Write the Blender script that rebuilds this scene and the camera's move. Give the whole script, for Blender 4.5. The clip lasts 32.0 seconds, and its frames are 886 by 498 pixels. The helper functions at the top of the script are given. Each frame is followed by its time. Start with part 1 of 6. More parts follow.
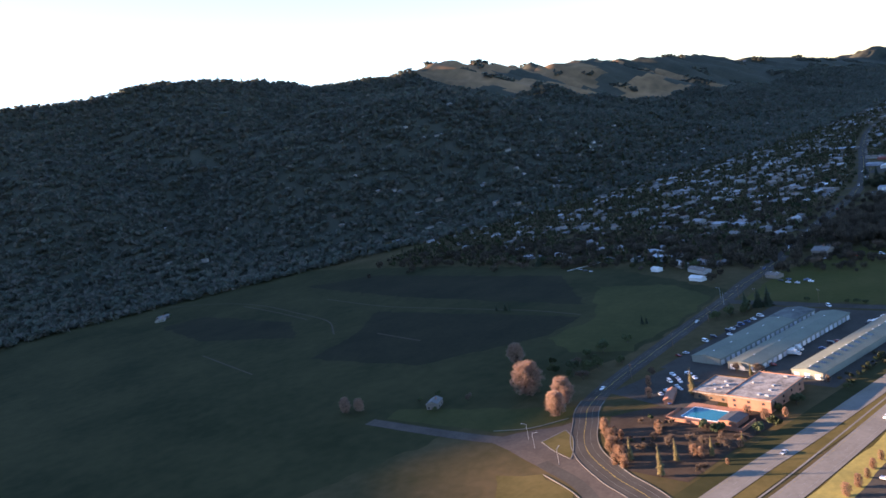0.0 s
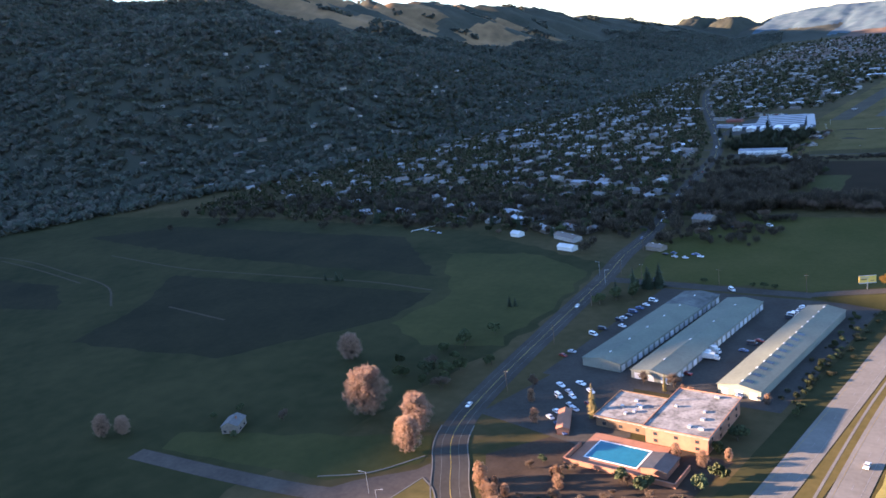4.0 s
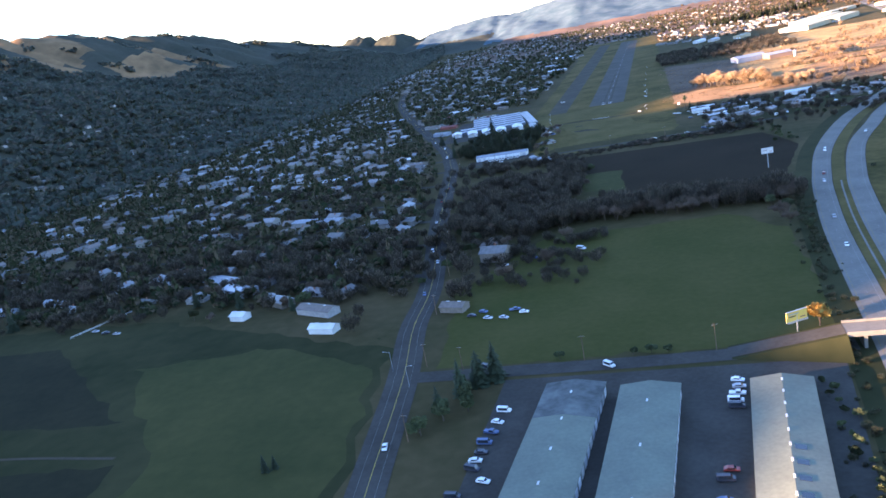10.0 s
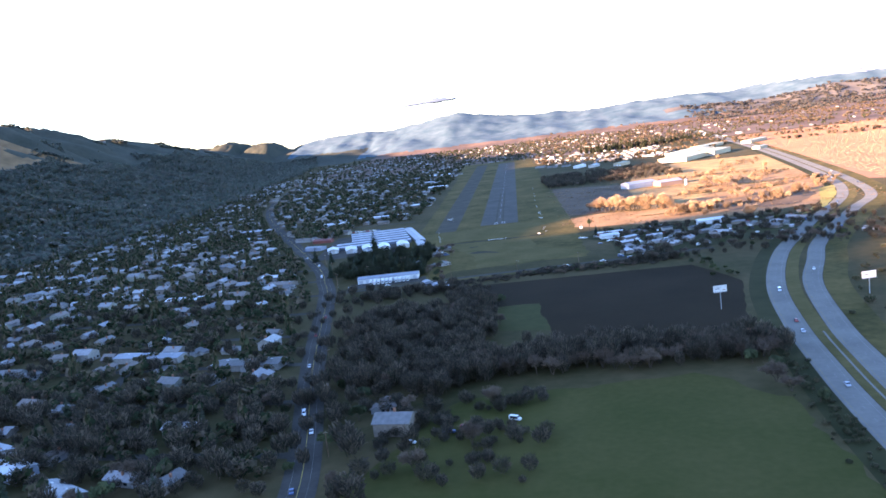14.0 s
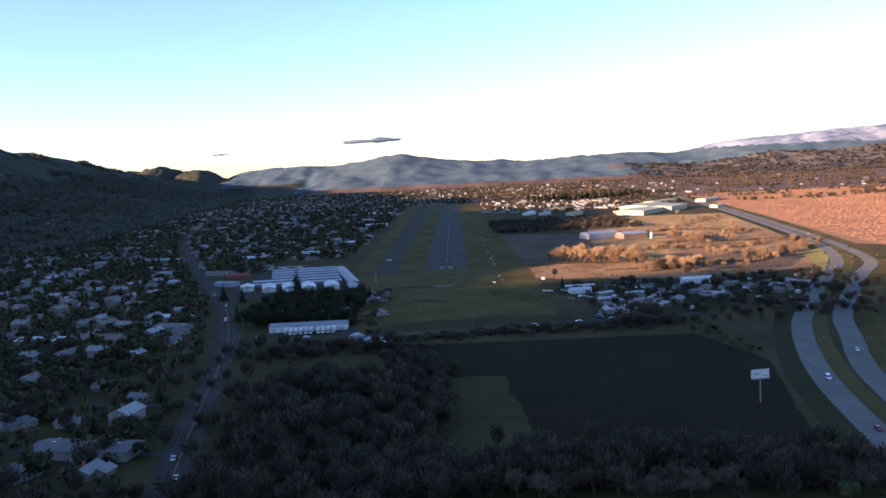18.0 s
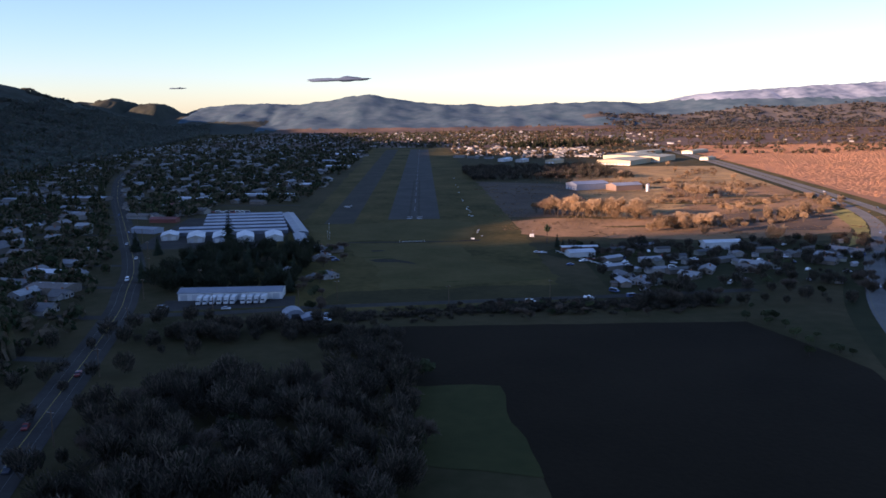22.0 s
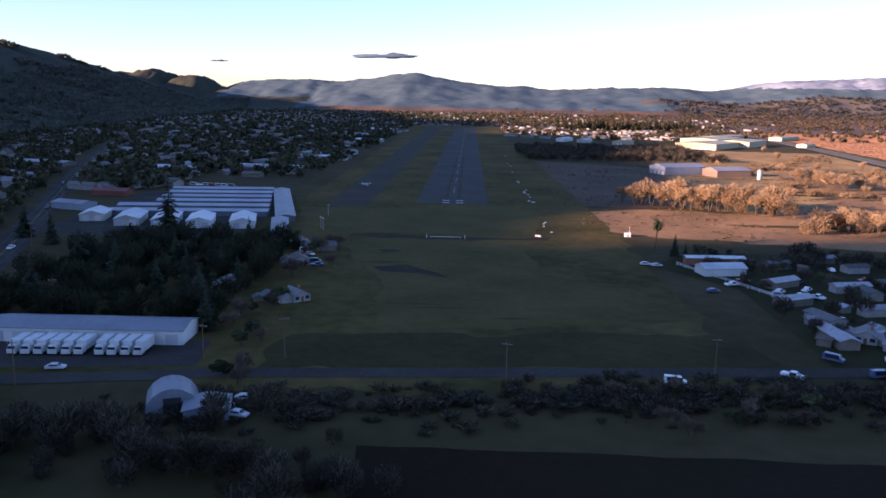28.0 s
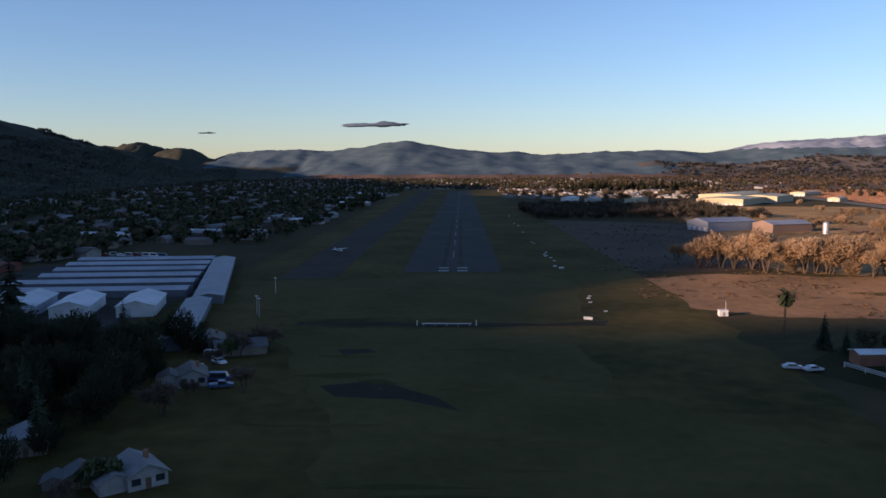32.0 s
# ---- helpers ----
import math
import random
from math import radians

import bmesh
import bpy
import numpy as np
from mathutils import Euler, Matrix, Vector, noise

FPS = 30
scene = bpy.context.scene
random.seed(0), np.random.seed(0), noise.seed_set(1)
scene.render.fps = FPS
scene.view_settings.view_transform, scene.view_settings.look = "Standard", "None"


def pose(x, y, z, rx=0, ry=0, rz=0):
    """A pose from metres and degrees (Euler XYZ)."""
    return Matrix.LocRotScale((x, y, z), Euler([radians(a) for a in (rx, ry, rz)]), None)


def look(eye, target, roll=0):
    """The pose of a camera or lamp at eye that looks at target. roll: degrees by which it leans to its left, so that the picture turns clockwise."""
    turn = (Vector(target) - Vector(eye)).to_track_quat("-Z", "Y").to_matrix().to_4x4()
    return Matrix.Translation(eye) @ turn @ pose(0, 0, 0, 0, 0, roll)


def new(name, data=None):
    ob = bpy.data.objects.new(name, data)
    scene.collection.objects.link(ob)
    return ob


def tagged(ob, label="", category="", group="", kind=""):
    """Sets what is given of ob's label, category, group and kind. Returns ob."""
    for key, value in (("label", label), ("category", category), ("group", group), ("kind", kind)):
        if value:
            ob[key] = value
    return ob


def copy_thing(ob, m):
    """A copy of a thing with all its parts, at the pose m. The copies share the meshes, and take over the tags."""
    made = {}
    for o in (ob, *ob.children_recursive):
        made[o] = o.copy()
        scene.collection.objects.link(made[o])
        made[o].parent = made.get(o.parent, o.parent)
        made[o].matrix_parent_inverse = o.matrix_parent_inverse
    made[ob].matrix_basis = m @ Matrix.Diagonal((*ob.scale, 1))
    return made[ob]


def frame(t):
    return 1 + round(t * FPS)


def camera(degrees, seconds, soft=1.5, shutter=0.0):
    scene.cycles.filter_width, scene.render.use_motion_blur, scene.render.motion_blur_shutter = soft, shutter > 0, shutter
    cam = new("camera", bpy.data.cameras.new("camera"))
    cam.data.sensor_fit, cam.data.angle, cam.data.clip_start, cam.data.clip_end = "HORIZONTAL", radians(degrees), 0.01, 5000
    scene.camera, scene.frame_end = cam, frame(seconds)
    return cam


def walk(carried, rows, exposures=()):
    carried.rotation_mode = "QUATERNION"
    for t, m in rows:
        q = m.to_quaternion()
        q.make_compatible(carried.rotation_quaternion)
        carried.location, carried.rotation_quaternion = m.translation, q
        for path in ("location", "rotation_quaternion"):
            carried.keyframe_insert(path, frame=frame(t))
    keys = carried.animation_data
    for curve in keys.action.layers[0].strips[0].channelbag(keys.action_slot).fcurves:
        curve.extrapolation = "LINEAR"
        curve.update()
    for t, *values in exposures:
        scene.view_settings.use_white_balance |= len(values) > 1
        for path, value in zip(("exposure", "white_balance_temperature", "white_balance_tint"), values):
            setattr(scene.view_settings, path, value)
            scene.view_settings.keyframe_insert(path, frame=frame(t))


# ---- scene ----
cam = camera(57.7, 32.0, soft=1.6)
PATH = [
    (0, (305.29, -1371.267, 174.995), (303.763, -1370.006, 174.715), -11.0),
    (0.5, (290.596, -1359.346, 172.683), (289.117, -1358.037, 172.371), -10.5),
    (1, (276.044, -1347.135, 170.36), (274.61, -1345.777, 170.044), -9.7),
    (1.5, (261.762, -1334.49, 168.099), (260.39, -1333.079, 167.742), -8.9),
    (2, (247.888, -1321.554, 165.933), (246.571, -1320.099, 165.547), -8.3),
    (2.5, (234.275, -1308.442, 163.962), (232.984, -1306.968, 163.563), -7.2),
    (3, (220.75, -1295.273, 162.093), (219.481, -1293.786, 161.672), -6.0),
    (3.5, (207.795, -1281.807, 160.105), (206.551, -1280.31, 159.649), -6.3),
    (5.5, (159.441, -1226.556, 151.862), (158.319, -1224.977, 151.366), -8.4),
    (6, (148.033, -1212.639, 149.995), (146.955, -1211.035, 149.483), -8.4),
    (6.5, (137.092, -1198.845, 148.202), (136.046, -1197.222, 147.679), -8.4),
    (7, (126.572, -1185.024, 146.294), (125.572, -1183.378, 145.754), -8.2),
    (7.5, (116.289, -1170.647, 144.35), (115.337, -1168.979, 143.794), -8.3),
    (8, (106.195, -1155.688, 142.221), (105.29, -1153.995, 141.661), -9.5),
    (8.5, (96.455, -1140.271, 140.118), (95.619, -1138.544, 139.552), -11.3),
    (9, (87.2, -1124.602, 138.201), (86.444, -1122.835, 137.649), -12.2),
    (9.5, (78.636, -1109.081, 136.513), (77.981, -1107.27, 135.973), -12.0),
    (10, (70.696, -1093.855, 135.108), (70.136, -1092.007, 134.59), -11.2),
    (10.5, (63.469, -1078.624, 133.856), (62.948, -1076.729, 133.484), -10.2),
    (11, (56.903, -1063.245, 132.516), (56.434, -1061.329, 132.184), -8.1),
    (11.5, (51.116, -1048.037, 130.983), (50.666, -1046.116, 130.657), -6.5),
    (12, (45.709, -1032.613, 129.4), (45.252, -1030.691, 129.086), -8.5),
    (12.5, (40.745, -1016.629, 127.749), (40.296, -1014.704, 127.441), -9.5),
    (13, (36.236, -1000.042, 126.056), (35.87, -998.102, 125.735), -8.7),
    (13.5, (32.212, -983.094, 124.324), (31.966, -981.137, 123.995), -8.2),
    (14, (28.799, -965.836, 122.527), (28.595, -963.869, 122.231), -7.0),
    (14.5, (25.826, -948.611, 120.54), (25.664, -946.642, 120.231), -5.5),
    (15, (23.313, -931.568, 118.32), (23.192, -929.589, 118.053), -4.5),
    (15.5, (21.228, -914.759, 115.936), (21.117, -912.777, 115.691), -4.2),
    (17.5, (13.958, -848.394, 106.378), (13.878, -846.406, 106.172), -3.1),
    (18, (12.512, -832.018, 104.43), (12.477, -830.028, 104.23), -2.8),
    (18.5, (11.242, -815.775, 102.942), (11.227, -813.786, 102.742), -2.6),
    (19, (10.074, -799.592, 101.561), (10.084, -797.603, 101.353), -2.8),
    (19.5, (9.446, -783.297, 100.221), (9.461, -781.31, 99.992), -2.6),
    (20, (9.158, -767.014, 98.771), (9.169, -765.031, 98.512), -2.2),
    (20.5, (9.092, -750.734, 97.25), (9.101, -748.755, 96.964), -1.7),
    (21, (9.059, -734.452, 95.688), (9.073, -732.477, 95.376), -1.0),
    (21.5, (8.836, -718.066, 93.941), (8.874, -716.093, 93.617), -0.6),
    (22, (8.785, -701.731, 91.997), (8.831, -699.759, 91.663), -0.7),
    (22.5, (8.958, -685.453, 90.164), (8.996, -683.484, 89.817), -0.3),
    (23, (8.882, -669.185, 88.381), (8.936, -667.223, 87.997), -0.1),
    (23.5, (8.972, -652.748, 86.38), (9.038, -650.791, 85.971), 0.3),
    (24, (9.504, -636.238, 84.239), (9.565, -634.28, 83.833), 1.1),
    (24.5, (9.979, -619.845, 81.952), (10.014, -617.877, 81.597), 1.1),
    (26.5, (10.57, -553.918, 72.731), (10.571, -551.955, 72.345), 0.5),
    (27, (10.468, -537.215, 70.166), (10.469, -535.259, 69.747), 1.4),
    (27.5, (10.237, -520.084, 67.503), (10.221, -518.128, 67.087), 1.8),
    (28, (10.312, -502.993, 65.226), (10.252, -501.029, 64.858), 1.1),
    (28.5, (9.983, -486.557, 62.9), (9.899, -484.586, 62.57), -0.2),
    (29, (9.854, -469.484, 60.355), (9.75, -467.509, 60.057), -1.0),
    (29.5, (8.85, -452.083, 57.667), (8.728, -450.104, 57.403), -1.2),
    (30, (8.048, -435.539, 55.329), (7.936, -433.555, 55.099), -1.5),
    (30.5, (7.151, -419.338, 53.301), (7.061, -417.35, 53.103), -1.6),
    (31, (6.579, -402.689, 51.392), (6.484, -400.698, 51.22), -1.2),
    (31.5, (5.86, -385.52, 49.385), (5.794, -383.53, 49.204), -0.8),
    (32, (4.794, -368.673, 47.545), (4.746, -366.683, 47.347), -0.2),
]
walk(cam, [(t, look(eye, target, roll)) for t, eye, target, roll in PATH],
     exposures=[(0, 2.85, 5950, 26), (3.5, 3.25, 5900, 25), (7, 3.6, 5900, 24), (10, 3.7, 5900, 25), (12, 3.75, 5950, 28), (15.2, 3.85, 6000, 28), (17.5, 3.45, 6050, 28), (18, 2.35, 6000, 28), (18.4, 1.3, 5900, 28), (19, 0.9, 5900, 27), (20, 1.35, 5900, 28), (21, 1.65, 5850, 31), (22, 1.9, 5850, 34), (24, 2.35, 5800, 36), (27, 2.7, 5800, 40), (28.6, 1.6, 5850, 34), (30, 1.15, 5900, 28), (32, 1.2, 5900, 26)])

# ---- light: a low winter sun beyond the western ridge, and a clear sky ----
SUN_DIR = Vector((-0.88, -0.47, 0)).normalized()
SUN_EL = radians(10.3)
world = bpy.data.worlds.new("sky")
scene.world = world
world.use_nodes = True
wn = world.node_tree.nodes
sky = wn.new("ShaderNodeTexSky")
sky.sky_type = "NISHITA"
sky.sun_disc = False
sky.sun_elevation = SUN_EL
sky.sun_rotation = math.atan2(SUN_DIR.x, SUN_DIR.y)
sky.air_density, sky.dust_density, sky.ozone_density = 1.0, 0.2, 3.0
wn["Background"].inputs[1].default_value = 0.075
world.node_tree.links.new(sky.outputs[0], wn["Background"].inputs[0])
sun_data = bpy.data.lights.new("sun", "SUN")
sun_data.energy, sun_data.angle, sun_data.color = 5.0, radians(0.5), (1.0, 0.68, 0.4)
sun = new("sun", sun_data)
to_sun = SUN_DIR * math.cos(SUN_EL) + Vector((0, 0, math.sin(SUN_EL)))
sun.matrix_world = look((-600, -300, 900), Vector((-600, -300, 900)) - to_sun)


# ---- materials ----
def material(name, a, b=None, scale=1.0, rough=0.85, metal=0.0, bump=0.0, vary=0.0, fine=None, space="Object", spec=0.3, leafy=False):
    """Two colours mixed by noise at two scales, with relief; vary: the brightness range between one object and the next."""
    m = bpy.data.materials.new(name)
    m.use_nodes = True
    n, l = m.node_tree.nodes, m.node_tree.links
    p = n["Principled BSDF"]
    p.inputs["Roughness"].default_value = rough
    p.inputs["Metallic"].default_value = metal
    p.inputs["Specular IOR Level"].default_value = 0.04 if space == "World" or leafy else spec
    b = b or tuple(c * 0.75 for c in a)
    if space == "World":
        co = n.new("ShaderNodeNewGeometry").outputs["Position"]
    else:
        co = n.new("ShaderNodeTexCoord").outputs["Object"]
    t1 = n.new("ShaderNodeTexNoise")
    t1.inputs["Scale"].default_value = scale
    t1.inputs["Detail"].default_value = 5
    t1.inputs["Roughness"].default_value = 0.6
    t2 = n.new("ShaderNodeTexNoise")
    t2.inputs["Scale"].default_value = fine or scale * 9
    t2.inputs["Detail"].default_value = 3
    l.new(co, t1.inputs["Vector"])
    l.new(co, t2.inputs["Vector"])
    add = n.new("ShaderNodeMath")
    add.operation = "MULTIPLY_ADD"
    add.inputs[1].default_value = 0.45
    l.new(t2.outputs["Fac"], add.inputs[0])
    l.new(t1.outputs["Fac"], add.inputs[2])
    ramp = n.new("ShaderNodeValToRGB")
    ramp.color_ramp.elements[0].position = 0.52
    ramp.color_ramp.elements[1].position = 0.92
    ramp.color_ramp.elements[0].color = (*a, 1)
    ramp.color_ramp.elements[1].color = (*b, 1)
    l.new(add.outputs[0], ramp.inputs["Fac"])
    out = ramp.outputs["Color"]
    if vary:
        info = n.new("ShaderNodeObjectInfo")
        mr = n.new("ShaderNodeMapRange")
        mr.inputs["To Min"].default_value = 1 - vary
        mr.inputs["To Max"].default_value = 1 + vary
        l.new(info.outputs["Random"], mr.inputs["Value"])
        hsv = n.new("ShaderNodeHueSaturation")
        l.new(mr.outputs[0], hsv.inputs["Value"])
        l.new(out, hsv.inputs["Color"])
        out = hsv.outputs["Color"]
    l.new(out, p.inputs["Base Color"])
    if leafy:
        through_leaf(m, out)
    if bump:
        bn = n.new("ShaderNodeBump")
        bn.inputs["Strength"].default_value = 0.6
        bn.inputs["Distance"].default_value = bump
        l.new(t2.outputs["Fac"], bn.inputs["Height"])
        l.new(bn.outputs["Normal"], p.inputs["Normal"])
    return m


def through_leaf(m, colour):
    """Lets part of the light through thin leaves and twigs."""
    n, l = m.node_tree.nodes, m.node_tree.links
    t = n.new("ShaderNodeBsdfTranslucent")
    mix = n.new("ShaderNodeMixShader")
    mix.inputs[0].default_value = 0.5
    l.new(colour, t.inputs["Color"])
    l.new(n["Principled BSDF"].outputs[0], mix.inputs[1])
    l.new(t.outputs[0], mix.inputs[2])
    l.new(mix.outputs[0], n["Material Output"].inputs["Surface"])


def palette(name, colours, rough=0.8, grain=0.6, dirt=0.25, leafy=False):
    """One colour of the list for each object, dirtied by noise."""
    m = bpy.data.materials.new(name)
    m.use_nodes = True
    n, l = m.node_tree.nodes, m.node_tree.links
    p = n["Principled BSDF"]
    p.inputs["Roughness"].default_value = rough
    p.inputs["Specular IOR Level"].default_value = 0.05 if leafy else 0.4
    info = n.new("ShaderNodeObjectInfo")
    ramp = n.new("ShaderNodeValToRGB")
    ramp.color_ramp.interpolation = "CONSTANT"
    e = ramp.color_ramp.elements
    while len(e) < len(colours):
        e.new(0.5)
    for i, c in enumerate(colours):
        e[i].position = i / len(colours)
        e[i].color = (*c, 1)
    l.new(info.outputs["Random"], ramp.inputs["Fac"])
    tex = n.new("ShaderNodeTexNoise")
    tex.inputs["Scale"].default_value = grain
    tex.inputs["Detail"].default_value = 6
    l.new(n.new("ShaderNodeTexCoord").outputs["Object"], tex.inputs["Vector"])
    mr = n.new("ShaderNodeMapRange")
    mr.inputs["From Min"].default_value, mr.inputs["From Max"].default_value = 0.3, 0.7
    mr.inputs["To Min"].default_value, mr.inputs["To Max"].default_value = 1 - dirt, 1 + dirt * 0.4
    l.new(tex.outputs["Fac"], mr.inputs["Value"])
    hsv = n.new("ShaderNodeHueSaturation")
    l.new(mr.outputs[0], hsv.inputs["Value"])
    l.new(ramp.outputs["Color"], hsv.inputs["Color"])
    l.new(hsv.outputs["Color"], p.inputs["Base Color"])
    if leafy:
        through_leaf(m, hsv.outputs["Color"])
    return m


M = {}
M["ground"] = material("valley_grass", (0.0386, 0.0361, 0.0141), (0.0799, 0.0592, 0.0283), 0.012, 0.95, fine=0.15, space="World", bump=0.3)
M["hill"] = material("hill_forest", (0.04, 0.045, 0.033), (0.062, 0.061, 0.046), 0.01, 0.95, fine=0.06, space="World", bump=2.0)
M["dryhill"] = material("dry_hill", (0.12, 0.082, 0.045), (0.27, 0.165, 0.085), 0.006, 0.95, fine=0.03, space="World")
# distance haze is put into this forest's blue-grey colour
M["farhill"] = material("hazed_hill_forest", (0.045, 0.078, 0.1), (0.088, 0.122, 0.142), 0.011, 1.0, fine=0.02, space="World")
# low wooded hills, paled to grey-brown to carry haze
M["midhill"] = material("hazed_low_hills", (0.075, 0.07, 0.066), (0.125, 0.105, 0.09), 0.012, 1.0, fine=0.05, space="World", bump=2.0)
M["darkmeadow"] = material("dark_mown_meadow", (0.0185, 0.0185, 0.0105), (0.03, 0.0275, 0.0145), 0.02, 0.95, fine=0.2, space="World")
# snow, with haze blue painted into its darker parts
M["snow"] = material("hazed_far_snow", (0.07, 0.1, 0.15), (0.34, 0.37, 0.42), 0.004, 1.0, fine=0.02, space="World")
M["green"] = material("green_pasture", (0.043, 0.046, 0.0115), (0.068, 0.06, 0.019), 0.02, 0.95, fine=0.3, space="World", bump=0.2)
M["meadow"] = material("winter_meadow", (0.022, 0.0245, 0.01), (0.046, 0.043, 0.018), 0.01, 0.95, fine=0.1, space="World", bump=0.2)
M["airgrass"] = material("airfield_grass", (0.04, 0.0365, 0.0105), (0.118, 0.086, 0.029), 0.018, 0.95, fine=0.2, space="World", bump=0.1)
M["soil"] = material("ploughed_soil", (0.0174, 0.012, 0.00621), (0.0248, 0.0174, 0.00952), 0.02, 0.95, fine=0.5, space="World", bump=0.2)
M["straw"] = material("dry_grass", (0.33, 0.19, 0.095), (0.16, 0.1, 0.052), 0.02, 0.95, fine=0.25, space="World", bump=0.2)
M["goldgrass"] = material("golden_dry_grass", (0.4, 0.25, 0.105), (0.19, 0.13, 0.062), 0.03, 0.95, fine=0.3, space="World")
M["vine"] = material("winter_vineyard_soil", (0.3, 0.155, 0.088), (0.215, 0.12, 0.07), 0.008, 0.95, fine=0.15, space="World")
M["asphalt"] = material("asphalt", (0.043, 0.039, 0.033), (0.068, 0.062, 0.053), 0.05, 1.0, spec=0.05, fine=0.6, space="World")
M["runway"] = material("runway_asphalt", (0.06, 0.056, 0.048), (0.088, 0.083, 0.071), 0.03, 1.0, spec=0.05, fine=0.4, space="World")
M["taxi"] = material("worn_taxiway_asphalt", (0.05, 0.045, 0.035), (0.075, 0.067, 0.052), 0.03, 1.0, spec=0.05, fine=0.4, space="World")
M["concrete"] = material("road_concrete", (0.125, 0.117, 0.102), (0.17, 0.16, 0.142), 0.05, 0.85, fine=0.5, space="World")
M["paint"] = material("white_road_paint", (0.55, 0.55, 0.53), (0.35, 0.35, 0.34), 0.3, 0.7)
M["yellow"] = material("yellow_road_paint", (0.6, 0.42, 0.06), (0.45, 0.32, 0.06), 0.3, 0.7)
M["fadedyellow"] = material("worn_yellow_paint", (0.26, 0.19, 0.06), (0.16, 0.13, 0.06), 0.3, 0.9)
M["white"] = material("white_painted_metal", (0.64, 0.64, 0.62), (0.5, 0.5, 0.48), 0.15, 0.5, vary=0.06)
M["motelroof"] = material("weathered_white_flat_roof", (0.3, 0.285, 0.265), (0.1, 0.093, 0.085), 0.2, 0.7, fine=0.7, space="World")
M["shedroofpale"] = material("dull_white_metal_roof", (0.62, 0.62, 0.62), (0.46, 0.46, 0.47), 0.15, 0.5, vary=0.1)
M["pale"] = material("pale_green_metal_roof", (0.15, 0.165, 0.128), (0.11, 0.12, 0.096), 0.05, 0.8, fine=0.8, vary=0.05, spec=0.15)
M["steel"] = material("galvanised_steel", (0.45, 0.46, 0.47), (0.33, 0.34, 0.35), 0.2, 0.45, 0.6)
# one dark blue-grey over whole walls of the low rows
M["slate"] = material("dark_blue_grey_walls", (0.09, 0.1, 0.12), (0.13, 0.14, 0.16), 0.3, 0.6)
M["dirt"] = material("pale_dirt_track", (0.078, 0.06, 0.042), (0.054, 0.045, 0.03), 0.1, 0.95, space="World")
M["greyroof"] = material("grey_metal_roof", (0.24, 0.255, 0.28), (0.17, 0.18, 0.2), 0.1, 0.5, fine=1.0)
M["meadowgreen"] = material("greener_meadow", (0.036, 0.04, 0.014), (0.06, 0.056, 0.02), 0.02, 0.95, fine=0.2, space="World")
M["brownfield"] = material("bare_brown_field", (0.0805, 0.0575, 0.0414), (0.127, 0.092, 0.0633), 0.02, 0.95, fine=0.2, space="World")
# bare twigs again, lightened to tan for the low sun
M["tantwig"] = material("sunlit_tan_twigs", (0.46, 0.32, 0.19), (0.32, 0.225, 0.135), 0.4, 0.95, vary=0.15, leafy=True)
M["faded"] = material("faded_runway_paint", (0.22, 0.215, 0.205), (0.15, 0.145, 0.14), 0.3, 0.9)
M["dark"] = material("dark_metal", (0.03, 0.03, 0.032), (0.05, 0.05, 0.05), 0.5, 0.5)
M["rubber"] = material("black_rubber", (0.02, 0.02, 0.02), (0.03, 0.03, 0.03), 3, 0.9)
M["glass"] = material("dark_window_glass", (0.02, 0.025, 0.03), (0.03, 0.035, 0.04), 0.5, 0.08, spec=0.6)
M["pool"] = material("pool_water", (0.012, 0.105, 0.155), (0.016, 0.13, 0.19), 0.4, 0.12, spec=0.25)
M["brick"] = material("terracotta_wall", (0.3, 0.14, 0.085), (0.22, 0.105, 0.065), 0.3, 0.85)
M["timber"] = material("weathered_timber", (0.16, 0.1, 0.06), (0.1, 0.065, 0.04), 0.5, 0.9)
M["bark"] = material("bark", (0.09, 0.065, 0.045), (0.05, 0.038, 0.028), 1.2, 0.95)
M["twig"] = material("bare_twigs", (0.169, 0.13, 0.0975), (0.111, 0.0819, 0.0611), 0.4, 0.95, vary=0.25, leafy=True)
M["palerust"] = material("pinkish_tan_winter_leaves", (0.4, 0.27, 0.2), (0.27, 0.18, 0.13), 0.25, 0.95, leafy=True)
M["mowngrass"] = material("mown_olive_grass", (0.066, 0.055, 0.018), (0.105, 0.082, 0.03), 0.03, 0.95, fine=0.3, space="World")
M["wetgrass"] = material("dark_wet_hollow", (0.027, 0.0255, 0.018), (0.045, 0.039, 0.027), 0.05, 0.9, fine=0.3, space="World")
# tan darkened so that the wall's shadow is in its colour
M["tanwall"] = material("shaded_tan_cladding", (0.2, 0.135, 0.105), (0.15, 0.105, 0.08), 0.06, 0.7, fine=0.8)
M["barnwall"] = material("pale_blue_grey_cladding", (0.24, 0.27, 0.32), (0.18, 0.2, 0.24), 0.06, 0.6, fine=0.8)
M["rust"] = material("rusty_winter_leaves", (0.36, 0.228, 0.15), (0.24, 0.15, 0.096), 0.4, 0.95, vary=0.15, leafy=True)
M["gold"] = material("yellow_winter_leaves", (0.42, 0.26, 0.05), (0.3, 0.19, 0.05), 0.4, 0.95)
M["conifer"] = material("conifer_needles", (0.018, 0.028, 0.014), (0.035, 0.045, 0.02), 0.5, 0.95, vary=0.3)
M["oak"] = material("evergreen_leaves", (0.0325, 0.0455, 0.0182), (0.065, 0.0715, 0.0286), 0.4, 0.95, vary=0.3)
M["cypress"] = material("golden_cypress_leaves", (0.17, 0.13, 0.045), (0.1, 0.085, 0.035), 0.5, 0.95)
